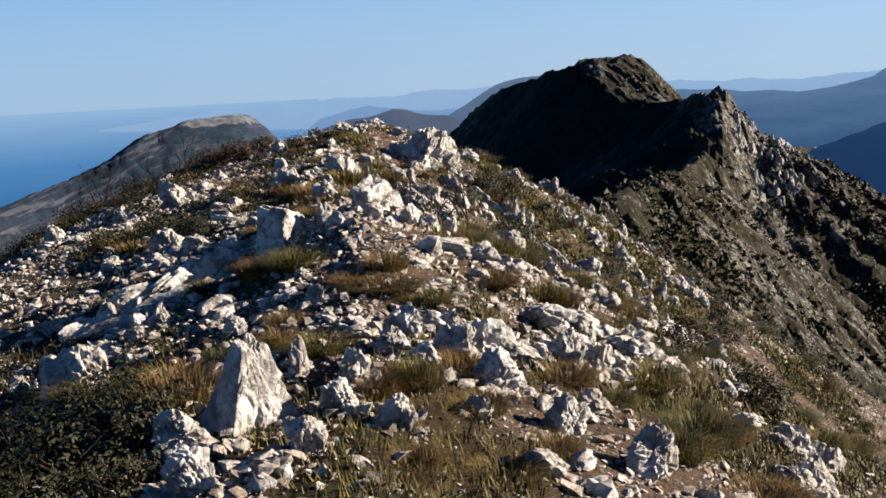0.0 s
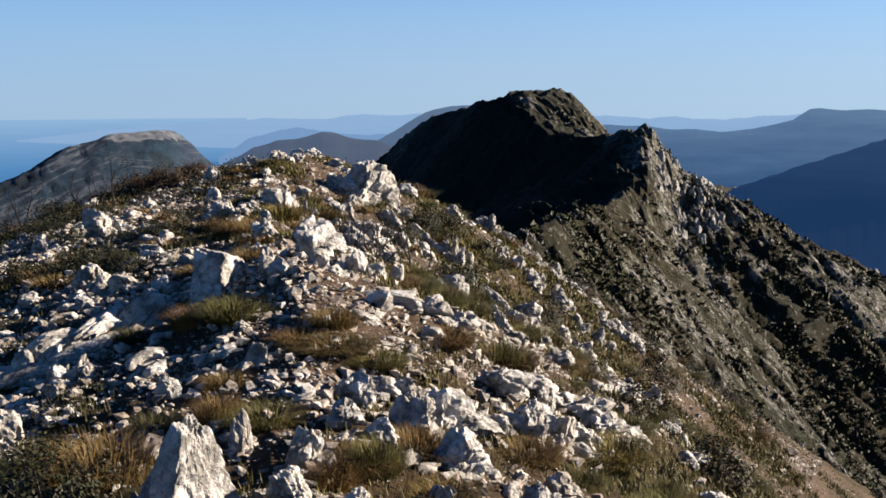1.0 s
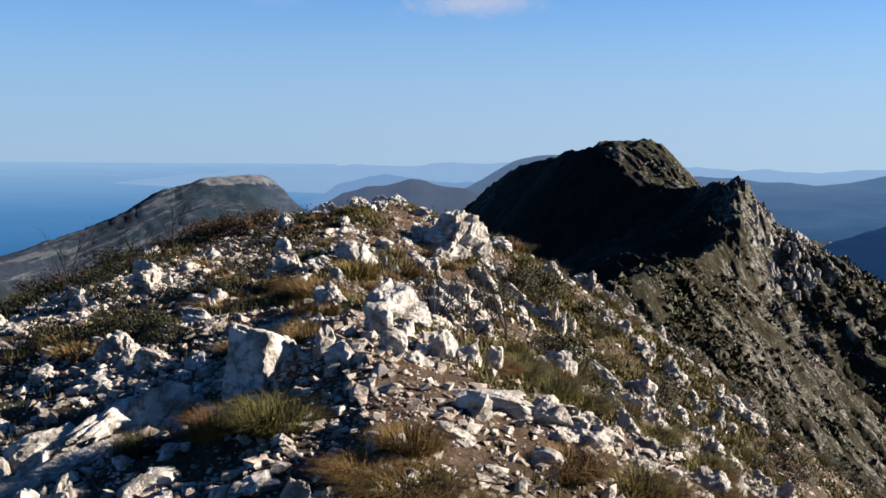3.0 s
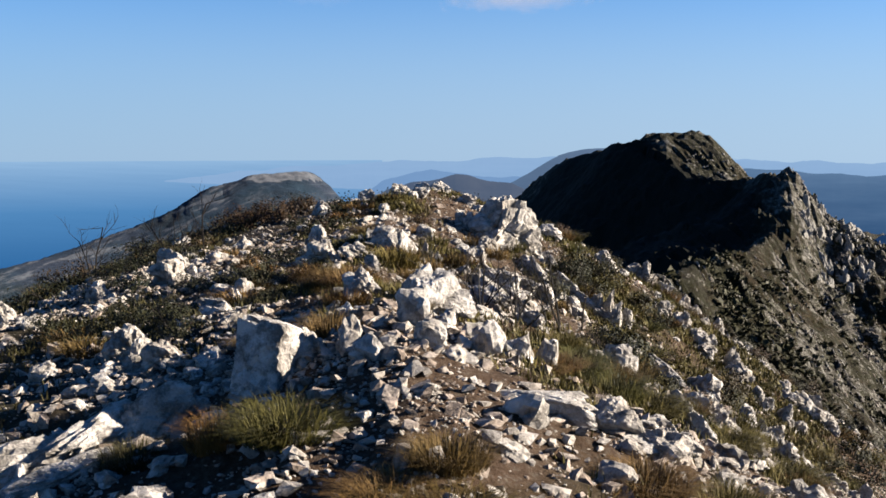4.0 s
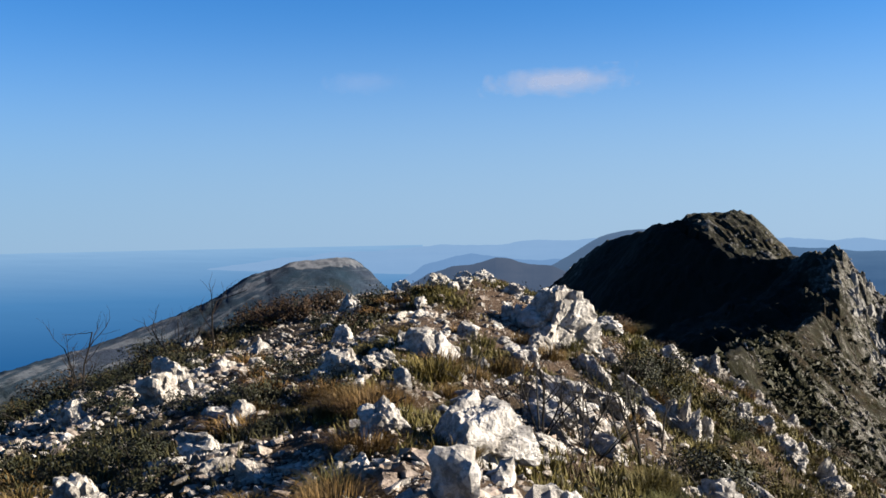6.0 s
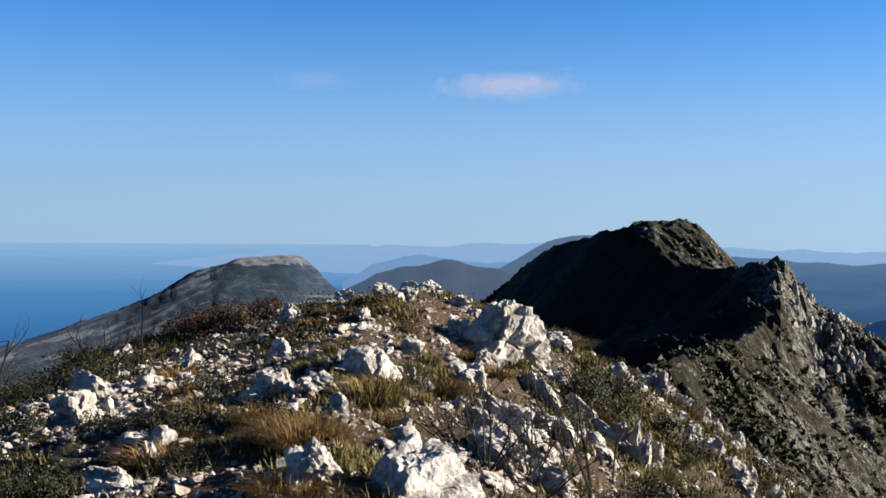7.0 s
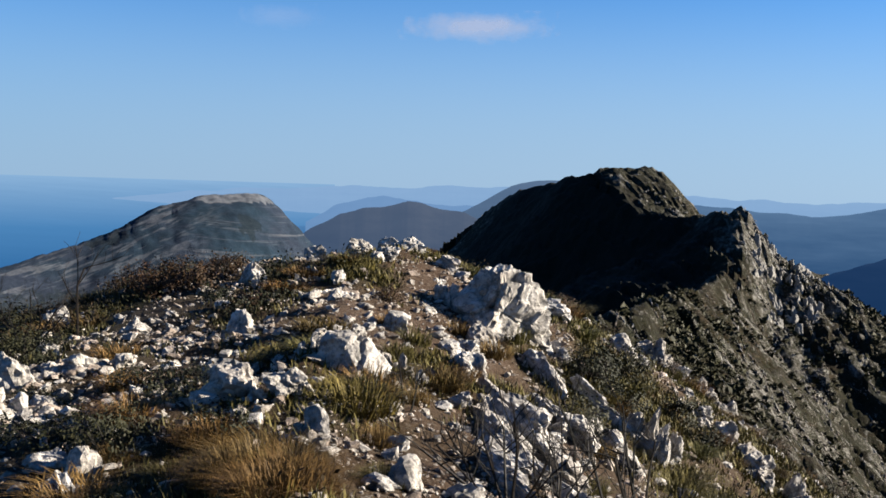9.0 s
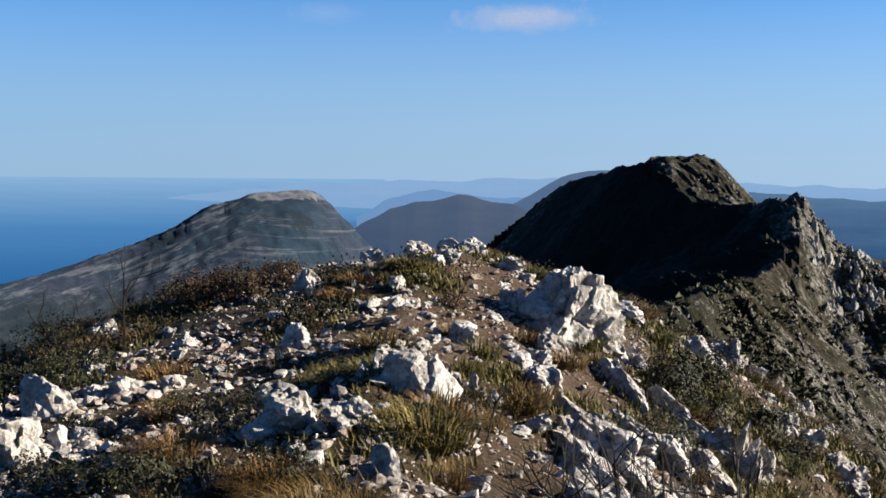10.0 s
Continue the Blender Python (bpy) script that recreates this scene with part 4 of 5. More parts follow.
def rubble(name, seed, n, r0, r1, sizes, label, half=29, thick=False, base=0.14, around=False):
    """Small stones beyond counting, joined."""
    rng = np.random.default_rng(seed)
    x, y = scatter(rng, n * 3, r0, r1, half)
    if thick:
        r, a = rng.uniform(r0, r1, n * 3), np.radians(rng.uniform(-1, 1, n * 3))
        a = a * (half + 32 * np.exp(-r / 2.5))
        x, y = -0.4 + r * np.sin(a), 2.0 + r * np.cos(a)
    if around:
        x, y = beside(rng, n * 3)
    keep = rng.uniform(size=n * 3) < (base + (1 - base) * (1 - step(0.3, 0.7, cover_near(x, y)))) * (0.25 + 0.75 * step(-0.25, 0.35, fbm(x / 0.9, y / 0.9, 2, 15))) * (1 + 0.3 * step(0.5, 2, crest_at(y, 1) - x))
    x, y = x[keep][:n], y[keep][:n]
    # more pieces lie broken off round the larger rocks
    for cx, cy, w in NEST:
        if r0 < math.hypot(cx + 0.4, cy - 2) < r1 and not around:
            m = int(16 + 26 * w)
            a, q = rng.uniform(0, 2 * math.pi, m), w * rng.uniform(0.4, 1.05, m)
            x, y = np.concatenate([x, cx + q * np.cos(a)]), np.concatenate([y, cy + 0.25 * w + 0.8 * q * np.sin(a)])
    z = ground_z(x, y)
    kinds = [shard(9000 + k, 9 + k % 4, 0.45 + 0.06 * (k % 7)) for k in range(40)]
    pts, fcs, at = [], [], 0
    size = sizes[0] * (sizes[1] / sizes[0]) ** (rng.uniform(size=len(x)) ** 2.7)
    for i in range(len(x)):
        p, f = kinds[i % 40]
        a, b = rng.uniform(0, 2 * math.pi), rng.uniform(-0.6, 0.6)
        ca, sa, cb, sb = math.cos(a), math.sin(a), math.cos(b), math.sin(b)
        px, pz = p[:, 0] * cb + p[:, 2] * sb, -p[:, 0] * sb + p[:, 2] * cb
        s = size[i]
        pts.append(np.stack([x[i] + s * (px * ca - p[:, 1] * sa), y[i] + s * (px * sa + p[:, 1] * ca), z[i] + s * (pz + 0.12)], -1))
        fcs.append(f + at)
        at += len(p)
    co, fc = np.concatenate(pts), np.concatenate(fcs)
    me = bpy.data.meshes.new(name)
    me.vertices.add(len(co))
    me.vertices.foreach_set("co", co.ravel())
    me.loops.add(fc.size)
    me.loops.foreach_set("vertex_index", fc.ravel().astype(np.int32))
    me.polygons.add(len(fc))
    me.polygons.foreach_set("loop_start", np.arange(0, fc.size, 3, dtype=np.int32))
    me.update(calc_edges=True)
    me.shade_flat()
    me.materials.append(SCREE)
    return tagged(new(name, me), label, "rubble", kind="stuff")


rubble("rubble", 21, 20000, 0.8, 17, (0.024, 0.14), "white limestone rubble strewn over the ridge", thick=True, base=0.25)
rubble("gravel", 22, 20000, 0.8, 13, (0.013, 0.05), "pale limestone gravel between the stones", thick=True, base=0.3)
rubble("scree", 23, 24000, 13, 36, (0.032, 0.15), "white limestone rubble on the rise and its flanks", 24, base=0.2)
rubble("pebbles", 24, 14000, 9, 27, (0.018, 0.06), "small pale limestone pebbles in brown soil", 26, thick=True, base=0.25)
rubble("flank_rubble", 25, 6000, 1, 30, (0.03, 0.22), "pale limestone rubble on the flanks of the ridge", base=0.2, around=True)

# ---- grass, scrub and dead stems ----
def blades(rng, n, radius, height, width, spread):
    """Fine drooping blades that fan out into a round cushion."""
    pts, fcs = [], []
    for _ in range(n):
        a, r = rng.uniform(0, 2 * math.pi), radius * math.sqrt(rng.uniform()) * 0.75
        x, y = r * math.cos(a), r * math.sin(a)
        out = rng.normal(a, 0.9)
        rise = 1.3 * rng.uniform() ** 0.6
        long_ = height * rng.uniform(0.35, 1.0) * (1.05 - 0.8 * (r / radius) ** 2)
        lean, hgt = spread * long_ * math.sin(rise) * 1.5, long_ * math.cos(rise * 0.8)
        dx, dy = math.cos(out), math.sin(out)
        sx, sy = -dy * width, dx * width
        k = len(pts)
        pts += [(x - sx, y - sy, -0.03), (x + sx, y + sy, -0.03),
                (x + dx * lean * 0.42 - sx * 0.8, y + dy * lean * 0.42 - sy * 0.8, hgt * 0.74), (x + dx * lean * 0.42 + sx * 0.8, y + dy * lean * 0.42 + sy * 0.8, hgt * 0.74),
                (x + dx * lean, y + dy * lean, hgt * 0.93)]
        fcs += [(k, k + 1, k + 3, k + 2), (k + 2, k + 3, k + 4)]
    return pts, fcs


def mesh_of(name, pts, fcs, mat):
    me = bpy.data.meshes.new(name)
    me.from_pydata(pts, [], fcs)
    me.materials.append(mat)
    return me


def tussock_mesh(seed, mat, n, wide):
    rng = np.random.default_rng(seed)
    return mesh_of("grass_tussock", *blades(rng, n, 0.5, 0.50, wide, 0.95), mat)


TUSSOCKS = [tussock_mesh(300 + k, DRY_GRASS if k % 3 else OLIVE_GRASS, 1500, 0.0034) for k in range(6)]
GREEN_TUSSOCKS = [tussock_mesh(320 + k, GREEN_GRASS, 1000, 0.0038) for k in range(3)]
GREEN_FAR_TUSSOCKS = [tussock_mesh(330 + k, GREEN_GRASS, 420, 0.0075) for k in range(3)]
FAR_TUSSOCKS = [tussock_mesh(310 + k, DRY_GRASS if k % 3 else OLIVE_GRASS, 420, 0.0075) for k in range(6)]


def tussock_for(x, y, k, near):
    """A clump: green west of the crest, dry on the sunny side."""
    u = x - float(crest_at(y, 1))
    west = u < -0.7
    if u > 1.3 and k % 3 != 1:
        k -= k % 3
    pick = (GREEN_TUSSOCKS if west and k % 3 == 0 else TUSSOCKS) if y < near else (GREEN_FAR_TUSSOCKS if west and k % 3 == 0 else FAR_TUSSOCKS)
    return pick[k % len(pick)]


def lay_tussocks(rows, label, group):
    rng = np.random.default_rng(len(rows))
    for k, (x, y, w, h) in enumerate(rows):
        ob = tagged(new("grass_tussock", tussock_for(x, y, k, 15)), label, "grass", group)
        y = y + 0.25 * w
        ob.matrix_world = pose(x, y, float(ground_z(x, y)) - 0.01, 0, 0, rng.uniform(0, 360)) @ Matrix.Diagonal((w * 1.15, w * 1.05, h * 1.55, 1))


lay_tussocks([(-1.35, 8.76, 0.57, 0.29), (-0.29, 5.91, 0.39, 0.20), (0.50, 5.44, 0.37, 0.15), (1.53, 6.66, 0.53, 0.34), (-0.17, 4.72, 0.35, 0.16),
              (-0.54, 8.23, 0.37, 0.25), (0.71, 9.05, 0.46, 0.24), (0.30, 8.72, 0.5, 0.24), (-0.51, 7.74, 0.57, 0.15), (-0.82, 6.54, 0.42, 0.20),
              (0.00, 6.31, 0.47, 0.25), (-1.17, 7.37, 0.30, 0.19), (1.38, 7.58, 0.59, 0.28),
              (-0.75, 7.98, 0.41, 0.15)], "round tussock of dry brown mountain grass", "tussocks by the start")
lay_tussocks([(-0.18, 5.95, 0.30, 0.32), (0.71, 6.95, 0.44, 0.22), (-1.60, 5.94, 0.62, 0.42),
              (-1.50, 6.80, 0.34, 0.24), (-1.10, 6.75, 0.32, 0.34), (-0.40, 5.77, 0.26, 0.2), (-2.15, 8.98, 0.37, 0.22), (0.78, 9.04, 0.55, 0.27),
              (-1.55, 11.65, 0.40, 0.24), (1.3, 6.1, 0.4, 0.26), (1.75, 7.0, 0.44, 0.26), (1.7, 8.8, 0.5, 0.26), (-0.2, 7.7, 0.4, 0.16)],
             "thick cushion of brown grass between limestone stones", "tussocks by the start")
lay_tussocks([(-1.78, 15.40, 0.50, 0.30), (-2.10, 13.55, 0.42, 0.34), (-1.76, 13.50, 0.42, 0.34), (-1.55, 17.20, 0.30, 0.30), (-1.11, 20.05, 0.40, 0.32), (-0.37, 20.35, 0.40, 0.36),
              (-2.37, 16.39, 0.44, 0.2), (-2.24, 17.46, 0.56, 0.2), (-1.45, 14.65, 0.32, 0.26), (-1.34, 13.89, 0.3, 0.24), (0.11, 17.01, 0.36, 0.22), (0.85, 17.5, 0.55, 0.4),
              (0.09, 13.69, 0.46, 0.3), (0.47, 12.87, 0.46, 0.34), (2.09, 19.1, 0.66, 0.5), (2.16, 16.36, 0.66, 0.5), (1.3, 14.3, 0.5, 0.34), (1.6, 11.5, 0.5, 0.3), (2.8, 12.6, 0.6, 0.4), (-1.36, 16.1, 0.32, 0.26)],
             "bushy clump of straw-coloured grass on the flank", "tussocks further along")
lay_tussocks([(-1.53, 10.87, 0.34, 0.29), (-1.70, 8.9, 0.34, 0.30), (0.13, 12.87, 0.54, 0.27), (0.37, 11.35, 0.49, 0.32), (-1.42, 10.33, 0.42, 0.31),
              (-3.02, 14.94, 0.50, 0.29), (0.12, 12.45, 0.57, 0.26), (-0.73, 19.49, 0.45, 0.37), (-1.92, 13.61, 0.66, 0.38), (-1.63, 15.11, 0.59, 0.40),
              (-2.35, 14.31, 0.43, 0.27), (-3.36, 15.86, 0.48, 0.29)],
             "tussock of yellow-brown dry grass among white stones", "tussocks further along")
lay_tussocks([(-1.49, 18.30, 0.38, 0.32), (-1.77, 18.73, 0.31, 0.28), (-1.16, 16.73, 0.47, 0.30),
              (-0.49, 20.65, 0.44, 0.38), (-1.75, 13.2, 0.54, 0.32), (-1.63, 15.78, 0.45, 0.41), (0.9, 20.9, 0.5, 0.34), (0.3, 23.6, 0.6, 0.35), (-0.6, 24.2, 0.6, 0.4), (-1.6, 15.85, 0.36, 0.27), (-1.86, 15.4, 0.32, 0.22), (-2.14, 13.7, 0.4, 0.18), (-1.84, 13.65, 0.4, 0.2), (-2.86, 14.2, 0.34, 0.15), (-1.98, 16.3, 0.3, 0.2)],
             "tussock of yellow-brown dry grass among white stones", "tussocks further along")


def wild_tussocks(count):
    rng = np.random.default_rng(31)
    made = 0
    while made < count:
        x, y = scatter(rng, 1, 3.0, 36, 26)
        x, y = float(x[0]), float(y[0])
        u = x - float(crest_at(y, 1))
        if rng.uniform() > float(cover_near(x, y)) ** 2 * (1.0 if u > 0.4 else 0.6) * min(1, 14 / max(6, y)) or float(ground_z(x, y)) < -6:
            continue
        if abs(x - np.interp(y, [0, 5, 9.3], [0, -0.4, -1.1])) < 0.4 and y < 10.5:
            continue
        s = rng.uniform(0.25, 0.6) * (1 + 0.012 * y)
        ob = tagged(new("grass_tussock", tussock_for(x, y, made, 12)), "dry tussock of brown and olive grass on the slope", "grass", "scattered tussocks")
        ob.matrix_world = pose(x, y, float(ground_z(x, y)) - 0.01, 0, 0, rng.uniform(0, 360)) @ Matrix.Diagonal((s, s, s * rng.uniform(0.45, 0.8), 1))
        made += 1


wild_tussocks(250)


def short_grass(seed, n, mat, west, name, label, around=False):
    """Thin grass over the mats, beyond counting."""
    rng = np.random.default_rng(seed)
    x, y = beside(rng, n * 6) if around else scatter(rng, n * 6, 0.9, 24, 28)
    keep = (rng.uniform(size=len(x)) < cover_near(x, y) ** 2.2) & ((x - crest_at(y, 1) < -0.6) == west)
    x, y = x[keep][:n], y[keep][:n]
    k = 9
    z = ground_z(x, y).repeat(k)
    px, py = x.repeat(k) + rng.normal(0, 0.045, len(z)), y.repeat(k) + rng.normal(0, 0.045, len(z))
    a, h, l = rng.uniform(0, 6.283, len(z)), rng.uniform(0.02, 0.085, len(z)), rng.uniform(0.01, 0.07, len(z))
    w = 0.003 + 0.0004 * py
    pts = np.stack([np.stack([px - w * np.sin(a), py + w * np.cos(a), z - 0.02], -1), np.stack([px + w * np.sin(a), py - w * np.cos(a), z - 0.02], -1),
                    np.stack([px + l * np.cos(a), py + l * np.sin(a), z + h], -1)], 1).reshape(-1, 3)
    tagged(new(name, mesh_of(name, pts.tolist(), np.arange(len(pts)).reshape(-1, 3).tolist(), mat)), label, "grass", kind="stuff")


short_grass(51, 16000, OLIVE_GRASS, False, "short_grass", "thin olive and straw-coloured grass between the stones")
short_grass(52, 5000, GREEN_GRASS, True, "green_grass", "thin dark green grass west of the crest")
short_grass(53, 9000, OLIVE_GRASS, False, "flank_grass", "thin olive grass on the eastern flank", True)


def low_scrub(seed, n, mat, name, label):
    """Mats of tiny-leaved scrub that hug the ground, beyond counting."""
    rng = np.random.default_rng(seed)
    x, y = scatter(rng, n * 5, 0.9, 26, 28)
    keep = rng.uniform(size=n * 5) < step(0.5, 0.85, cover_near(x, y)) * step(-0.1, 0.3, fbm(x / 2 + seed, y / 2, 2, 17)) * (0.12 + 0.88 * step(0.1, 0.9, crest_at(y, 1) - x))
    x, y = x[keep][:n], y[keep][:n]
    z = ground_z(x, y)
    k = 20
    c = np.stack([x, y, z], -1).repeat(k, 0)
    size = (0.75 + 0.018 * y).repeat(k)[:, None]
    q = c + rng.normal(0, 1, c.shape) * np.array([0.10, 0.10, 0.05]) * size + np.array([0, 0, 0.05])
    u = rng.normal(0, 1, c.shape)
    u *= 0.020 * size / np.linalg.norm(u, axis=1)[:, None]
    v = rng.normal(0, 1, c.shape)
    v *= 0.011 * size / np.linalg.norm(v, axis=1)[:, None]
    pts = np.stack([q - u, q + v, q + u, q - v], 1).reshape(-1, 3)
    fcs = np.arange(len(pts)).reshape(-1, 4)
    tagged(new(name, mesh_of(name, pts.tolist(), fcs.tolist(), mat)), label, "scrub", kind="stuff")


low_scrub(71, 3200, LEAF, "low_scrub", "low dark green scrub matting the ground")
low_scrub(72, 1100, BROWN_LEAF, "dry_scrub", "low brown dry scrub matting the ground")


def tube(bm, a, b, ra, rb, sides=5):
    a, b = Vector(a), Vector(b)
    d = (b - a).normalized()
    s = d.orthogonal().normalized()
    t = d.cross(s)
    rings = []
    for c, r in ((a, ra), (b, rb)):
        rings.append([bm.verts.new(c + r * (math.cos(k * 2 * math.pi / sides) * s + math.sin(k * 2 * math.pi / sides) * t)) for k in range(sides)])
    for k in range(sides):
        bm.faces.new((rings[0][k], rings[0][(k + 1) % sides], rings[1][(k + 1) % sides], rings[1][k]))
    bm.faces.new(rings[1])


def limb(bm, rng, p, d, length, r, depth, fork=2):
    """A crooked stem that forks into thinner ones."""
    p, d = Vector(p), Vector(d).normalized()
    steps = 4
    for i in range(steps):
        q = p + d * (length / steps)
        r1 = r * (1 - 0.12)
        tube(bm, p, q, r, r1)
        p, r = q, r1
        d = (d + Vector(rng.normal(0, 0.13, 3)) + Vector((0, 0, 0.04))).normalized()
        if depth and i >= 1:
            for _ in range(fork - (i % 2)):
                side = (d + Vector(rng.normal(0, 0.75, 3)) + Vector((0, 0, 0.25))).normalized()
                limb(bm, rng, p, side, length * rng.uniform(0.35, 0.6), r * 0.6, depth - 1, fork)


def part(name, bm, mat, parent, label=""):
    me = bpy.data.meshes.new(name)
    bm.to_mesh(me)
    bm.free()
    me.materials.append(mat)
    ob = new(name, me)
    ob.parent = parent
    if label:
        ob["label"] = label
    return ob


def dead_shrub(x, y, h, stems, seed, label, spread=0.5, thick=0.012):
    rng = np.random.default_rng(seed)
    root = tagged(new("dead_shrub"), label, "dead shrub", "dead shrubs")
    root.matrix_world = pose(x, y, float(ground_z(x, y)) - 0.03)
    for k in range(stems):
        bm = bmesh.new()
        a = rng.uniform(0, 6.28)
        d = (spread * math.cos(a) * (k > 0 or stems == 1) * (1 if stems > 1 else 0.2), spread * math.sin(a) * (k > 0) * 0.8, 1)
        limb(bm, rng, (0.03 * math.cos(a), 0.03 * math.sin(a), 0), d, h * rng.uniform(0.75, 1.0), thick * rng.uniform(0.7, 1.1), 2 if h > 0.5 else 1, 2)
        part("stem", bm, BARK, root)


for row in ((0.10, 14.7, 0.80, 2, 1, 0.12, 0.018), (-0.05, 15.3, 0.55, 1, 2, 0.2, 0.012), (-0.22, 15.9, 0.75, 1, 3, 0.2, 0.012), (-0.70, 14.25, 0.62, 9, 4, 1.15, 0.010),
            (-0.38, 14.9, 0.60, 6, 5, 0.9, 0.009), (-0.85, 15.1, 0.45, 5, 6, 0.9, 0.008), (-1.35, 15.6, 0.40, 2, 7, 0.4, 0.008), (-0.30, 14.2, 0.50, 5, 8, 1.1, 0.008), (0.35, 16.3, 0.6, 1, 9, 0.2, 0.011)):
    dead_shrub(*row[:5], "bare black twigs of a burnt shrub on the flank", *row[5:])
for row in ((-4.96, 19.1, 0.85, 1, 11, 0.2, 0.016), (-5.15, 18.4, 0.55, 6, 12, 0.7, 0.010), (-5.75, 17.2, 0.75, 2, 13, 0.35, 0.012), (-6.2, 18.0, 0.6, 3, 14, 0.5, 0.010)):
    dead_shrub(*row[:5], "bare grey twigs of a dead shrub by the western edge", *row[5:])


def shrub_meshes(seed, leaf):
    """A low cushion: twigs, and a crown of small leaves in clumps with gaps."""
    rng = np.random.default_rng(seed)
    bm = bmesh.new()
    for _ in range(9):
        a = rng.uniform(0, 6.28)
        limb(bm, rng, (0, 0, 0), (math.cos(a) * 0.8, math.sin(a) * 0.8, 0.7), 0.42, 0.010, 1, 1)
    twigs = bpy.data.meshes.new("branch")
    bm.to_mesh(twigs)
    bm.free()
    twigs.materials.append(BARK)
    pts, fcs = [], []
    for _ in range(34):
        a, e = rng.uniform(0, 6.28), math.acos(rng.uniform(0.05, 1))
        r = rng.uniform(0.30, 0.50)
        c = Vector((r * math.sin(e) * math.cos(a), r * math.sin(e) * math.sin(a), r * math.cos(e) * 0.95))
        for _ in range(26):
            q = c + Vector(rng.normal(0, 0.055, 3))
            n = (c.normalized() + Vector(rng.normal(0, 0.35, 3))).normalized()
            u = n.cross(Vector(rng.normal(0, 1, 3))).normalized()
            u, v = u * 0.024, n.cross(u) * 0.012
            k = len(pts)
            pts += [tuple(q - u), tuple(q + v), tuple(q + u), tuple(q - v)]
            fcs.append((k, k + 1, k + 2, k + 3))
    return twigs, mesh_of("crown", pts, fcs, leaf)


SHRUBS = {"green": [shrub_meshes(400 + k, LEAF) for k in range(3)], "brown": [shrub_meshes(420 + k, BROWN_LEAF) for k in range(2)], "rust": [shrub_meshes(440 + k, RUST_LEAF) for k in range(2)]}


def shrub(x, y, w, h, kind, k, label, group):
    twigs, crown = SHRUBS[kind][k % len(SHRUBS[kind])]
    root = tagged(new("shrub"), label, "shrub", group)
    root.matrix_world = pose(x, y, float(ground_z(x, y)) - 0.03, 0, 0, 67 * k) @ Matrix.Diagonal((w, w, h * 1.9, 1))
    for name, me in (("branch", twigs), ("crown", crown)):
        new(name, me).parent = root


for k, (x, y, w, h) in enumerate([(-1.99, 6.5, 0.62, 0.33), (-2.2, 5.8, 0.80, 0.30), (2.56, 9.3, 0.68, 0.39), (-1.75, 6.0, 0.6, 0.32), (-3.00, 12.3, 0.45, 0.27), (-5.36, 17.3, 0.68, 0.27),
                                  (-2.92, 14.35, 0.50, 0.40), (-6.65, 21.5, 1.2, 0.36), (-4.51, 13.2, 0.58, 0.31), (-3.86, 20.4, 0.45, 0.32), (-3.1, 6.0, 0.7, 0.26), (-1.7, 5.3, 0.6, 0.26), (-2.3, 5.1, 0.7, 0.28), (-2.9, 5.5, 0.8, 0.3),
                                  (-3.24, 15.8, 0.5, 0.24), (-4.0, 16.15, 0.45, 0.2), (-2.35, 14.5, 0.5, 0.28), (-2.87, 15.55, 0.42, 0.18), (-2.98, 14.5, 0.5, 0.25), (-5.97, 19.9, 0.9, 0.34), (-2.83, 15.9, 0.34, 0.2)]):
    shrub(x, y, w, h, "green", k, "low dark evergreen shrub hugging the stony ground", "low evergreen shrubs")
for k, (x, y, w, h) in enumerate([(-3.4, 14.7, 0.6, 0.2), (-2.32, 16.2, 0.34, 0.2), (-3.8, 14.95, 0.5, 0.24), (-2.55, 14.4, 0.36, 0.2),
                                  (0.45, 20.9, 0.88, 0.55), (0.95, 21.6, 0.9, 0.5), (1.5, 21.5, 0.8, 0.45), (0.36, 20.5, 0.8, 0.5), (0.7, 20.2, 0.7, 0.4),
                                  (-5.2, 16.6, 0.7, 0.3), (-5.0, 15.7, 0.6, 0.26), (-4.45, 15.1, 0.55, 0.24), (-5.6, 17.9, 0.7, 0.3), (-4.9, 18.3, 0.6, 0.26), (-5.9, 16.2, 0.7, 0.3)]):
    shrub(x, y, w, h, "green", k, "low dark evergreen shrub hugging the stony ground", "low evergreen shrubs")
for k, (x, y, w, h) in enumerate([(-1.62, 5.25, 0.55, 0.34), (-1.85, 5.05, 0.6, 0.36), (-2.15, 5.45, 0.7, 0.4), (-1.7, 5.6, 0.6, 0.4), (-2.45, 5.8, 0.6, 0.3), (-2.0, 6.0, 0.6, 0.34), (-1.5, 4.75, 0.5, 0.3), (-1.85, 4.6, 0.6, 0.3), (-2.35, 5.3, 0.7, 0.36)]):
    shrub(x, y, w, h, "green", k, "dense dark evergreen shrub beside the tall boulder", "low evergreen shrubs")
for k, (x, y, w, h) in enumerate([(-3.22, 14.75, 0.5, 0.3), (-3.0, 14.9, 0.4, 0.24), (-3.35, 13.0, 0.5, 0.26), (-3.75, 13.3, 0.5, 0.24), (-2.55, 13.2, 0.4, 0.2), (-5.0, 17.9, 0.6, 0.34), (-4.7, 17.5, 0.5, 0.3), (-3.0, 15.9, 0.45, 0.22), (-4.05, 15.95, 0.5, 0.22)]):
    shrub(x, y, w, h, "green", k, "small dark evergreen shrub among pale rubble", "low evergreen shrubs")
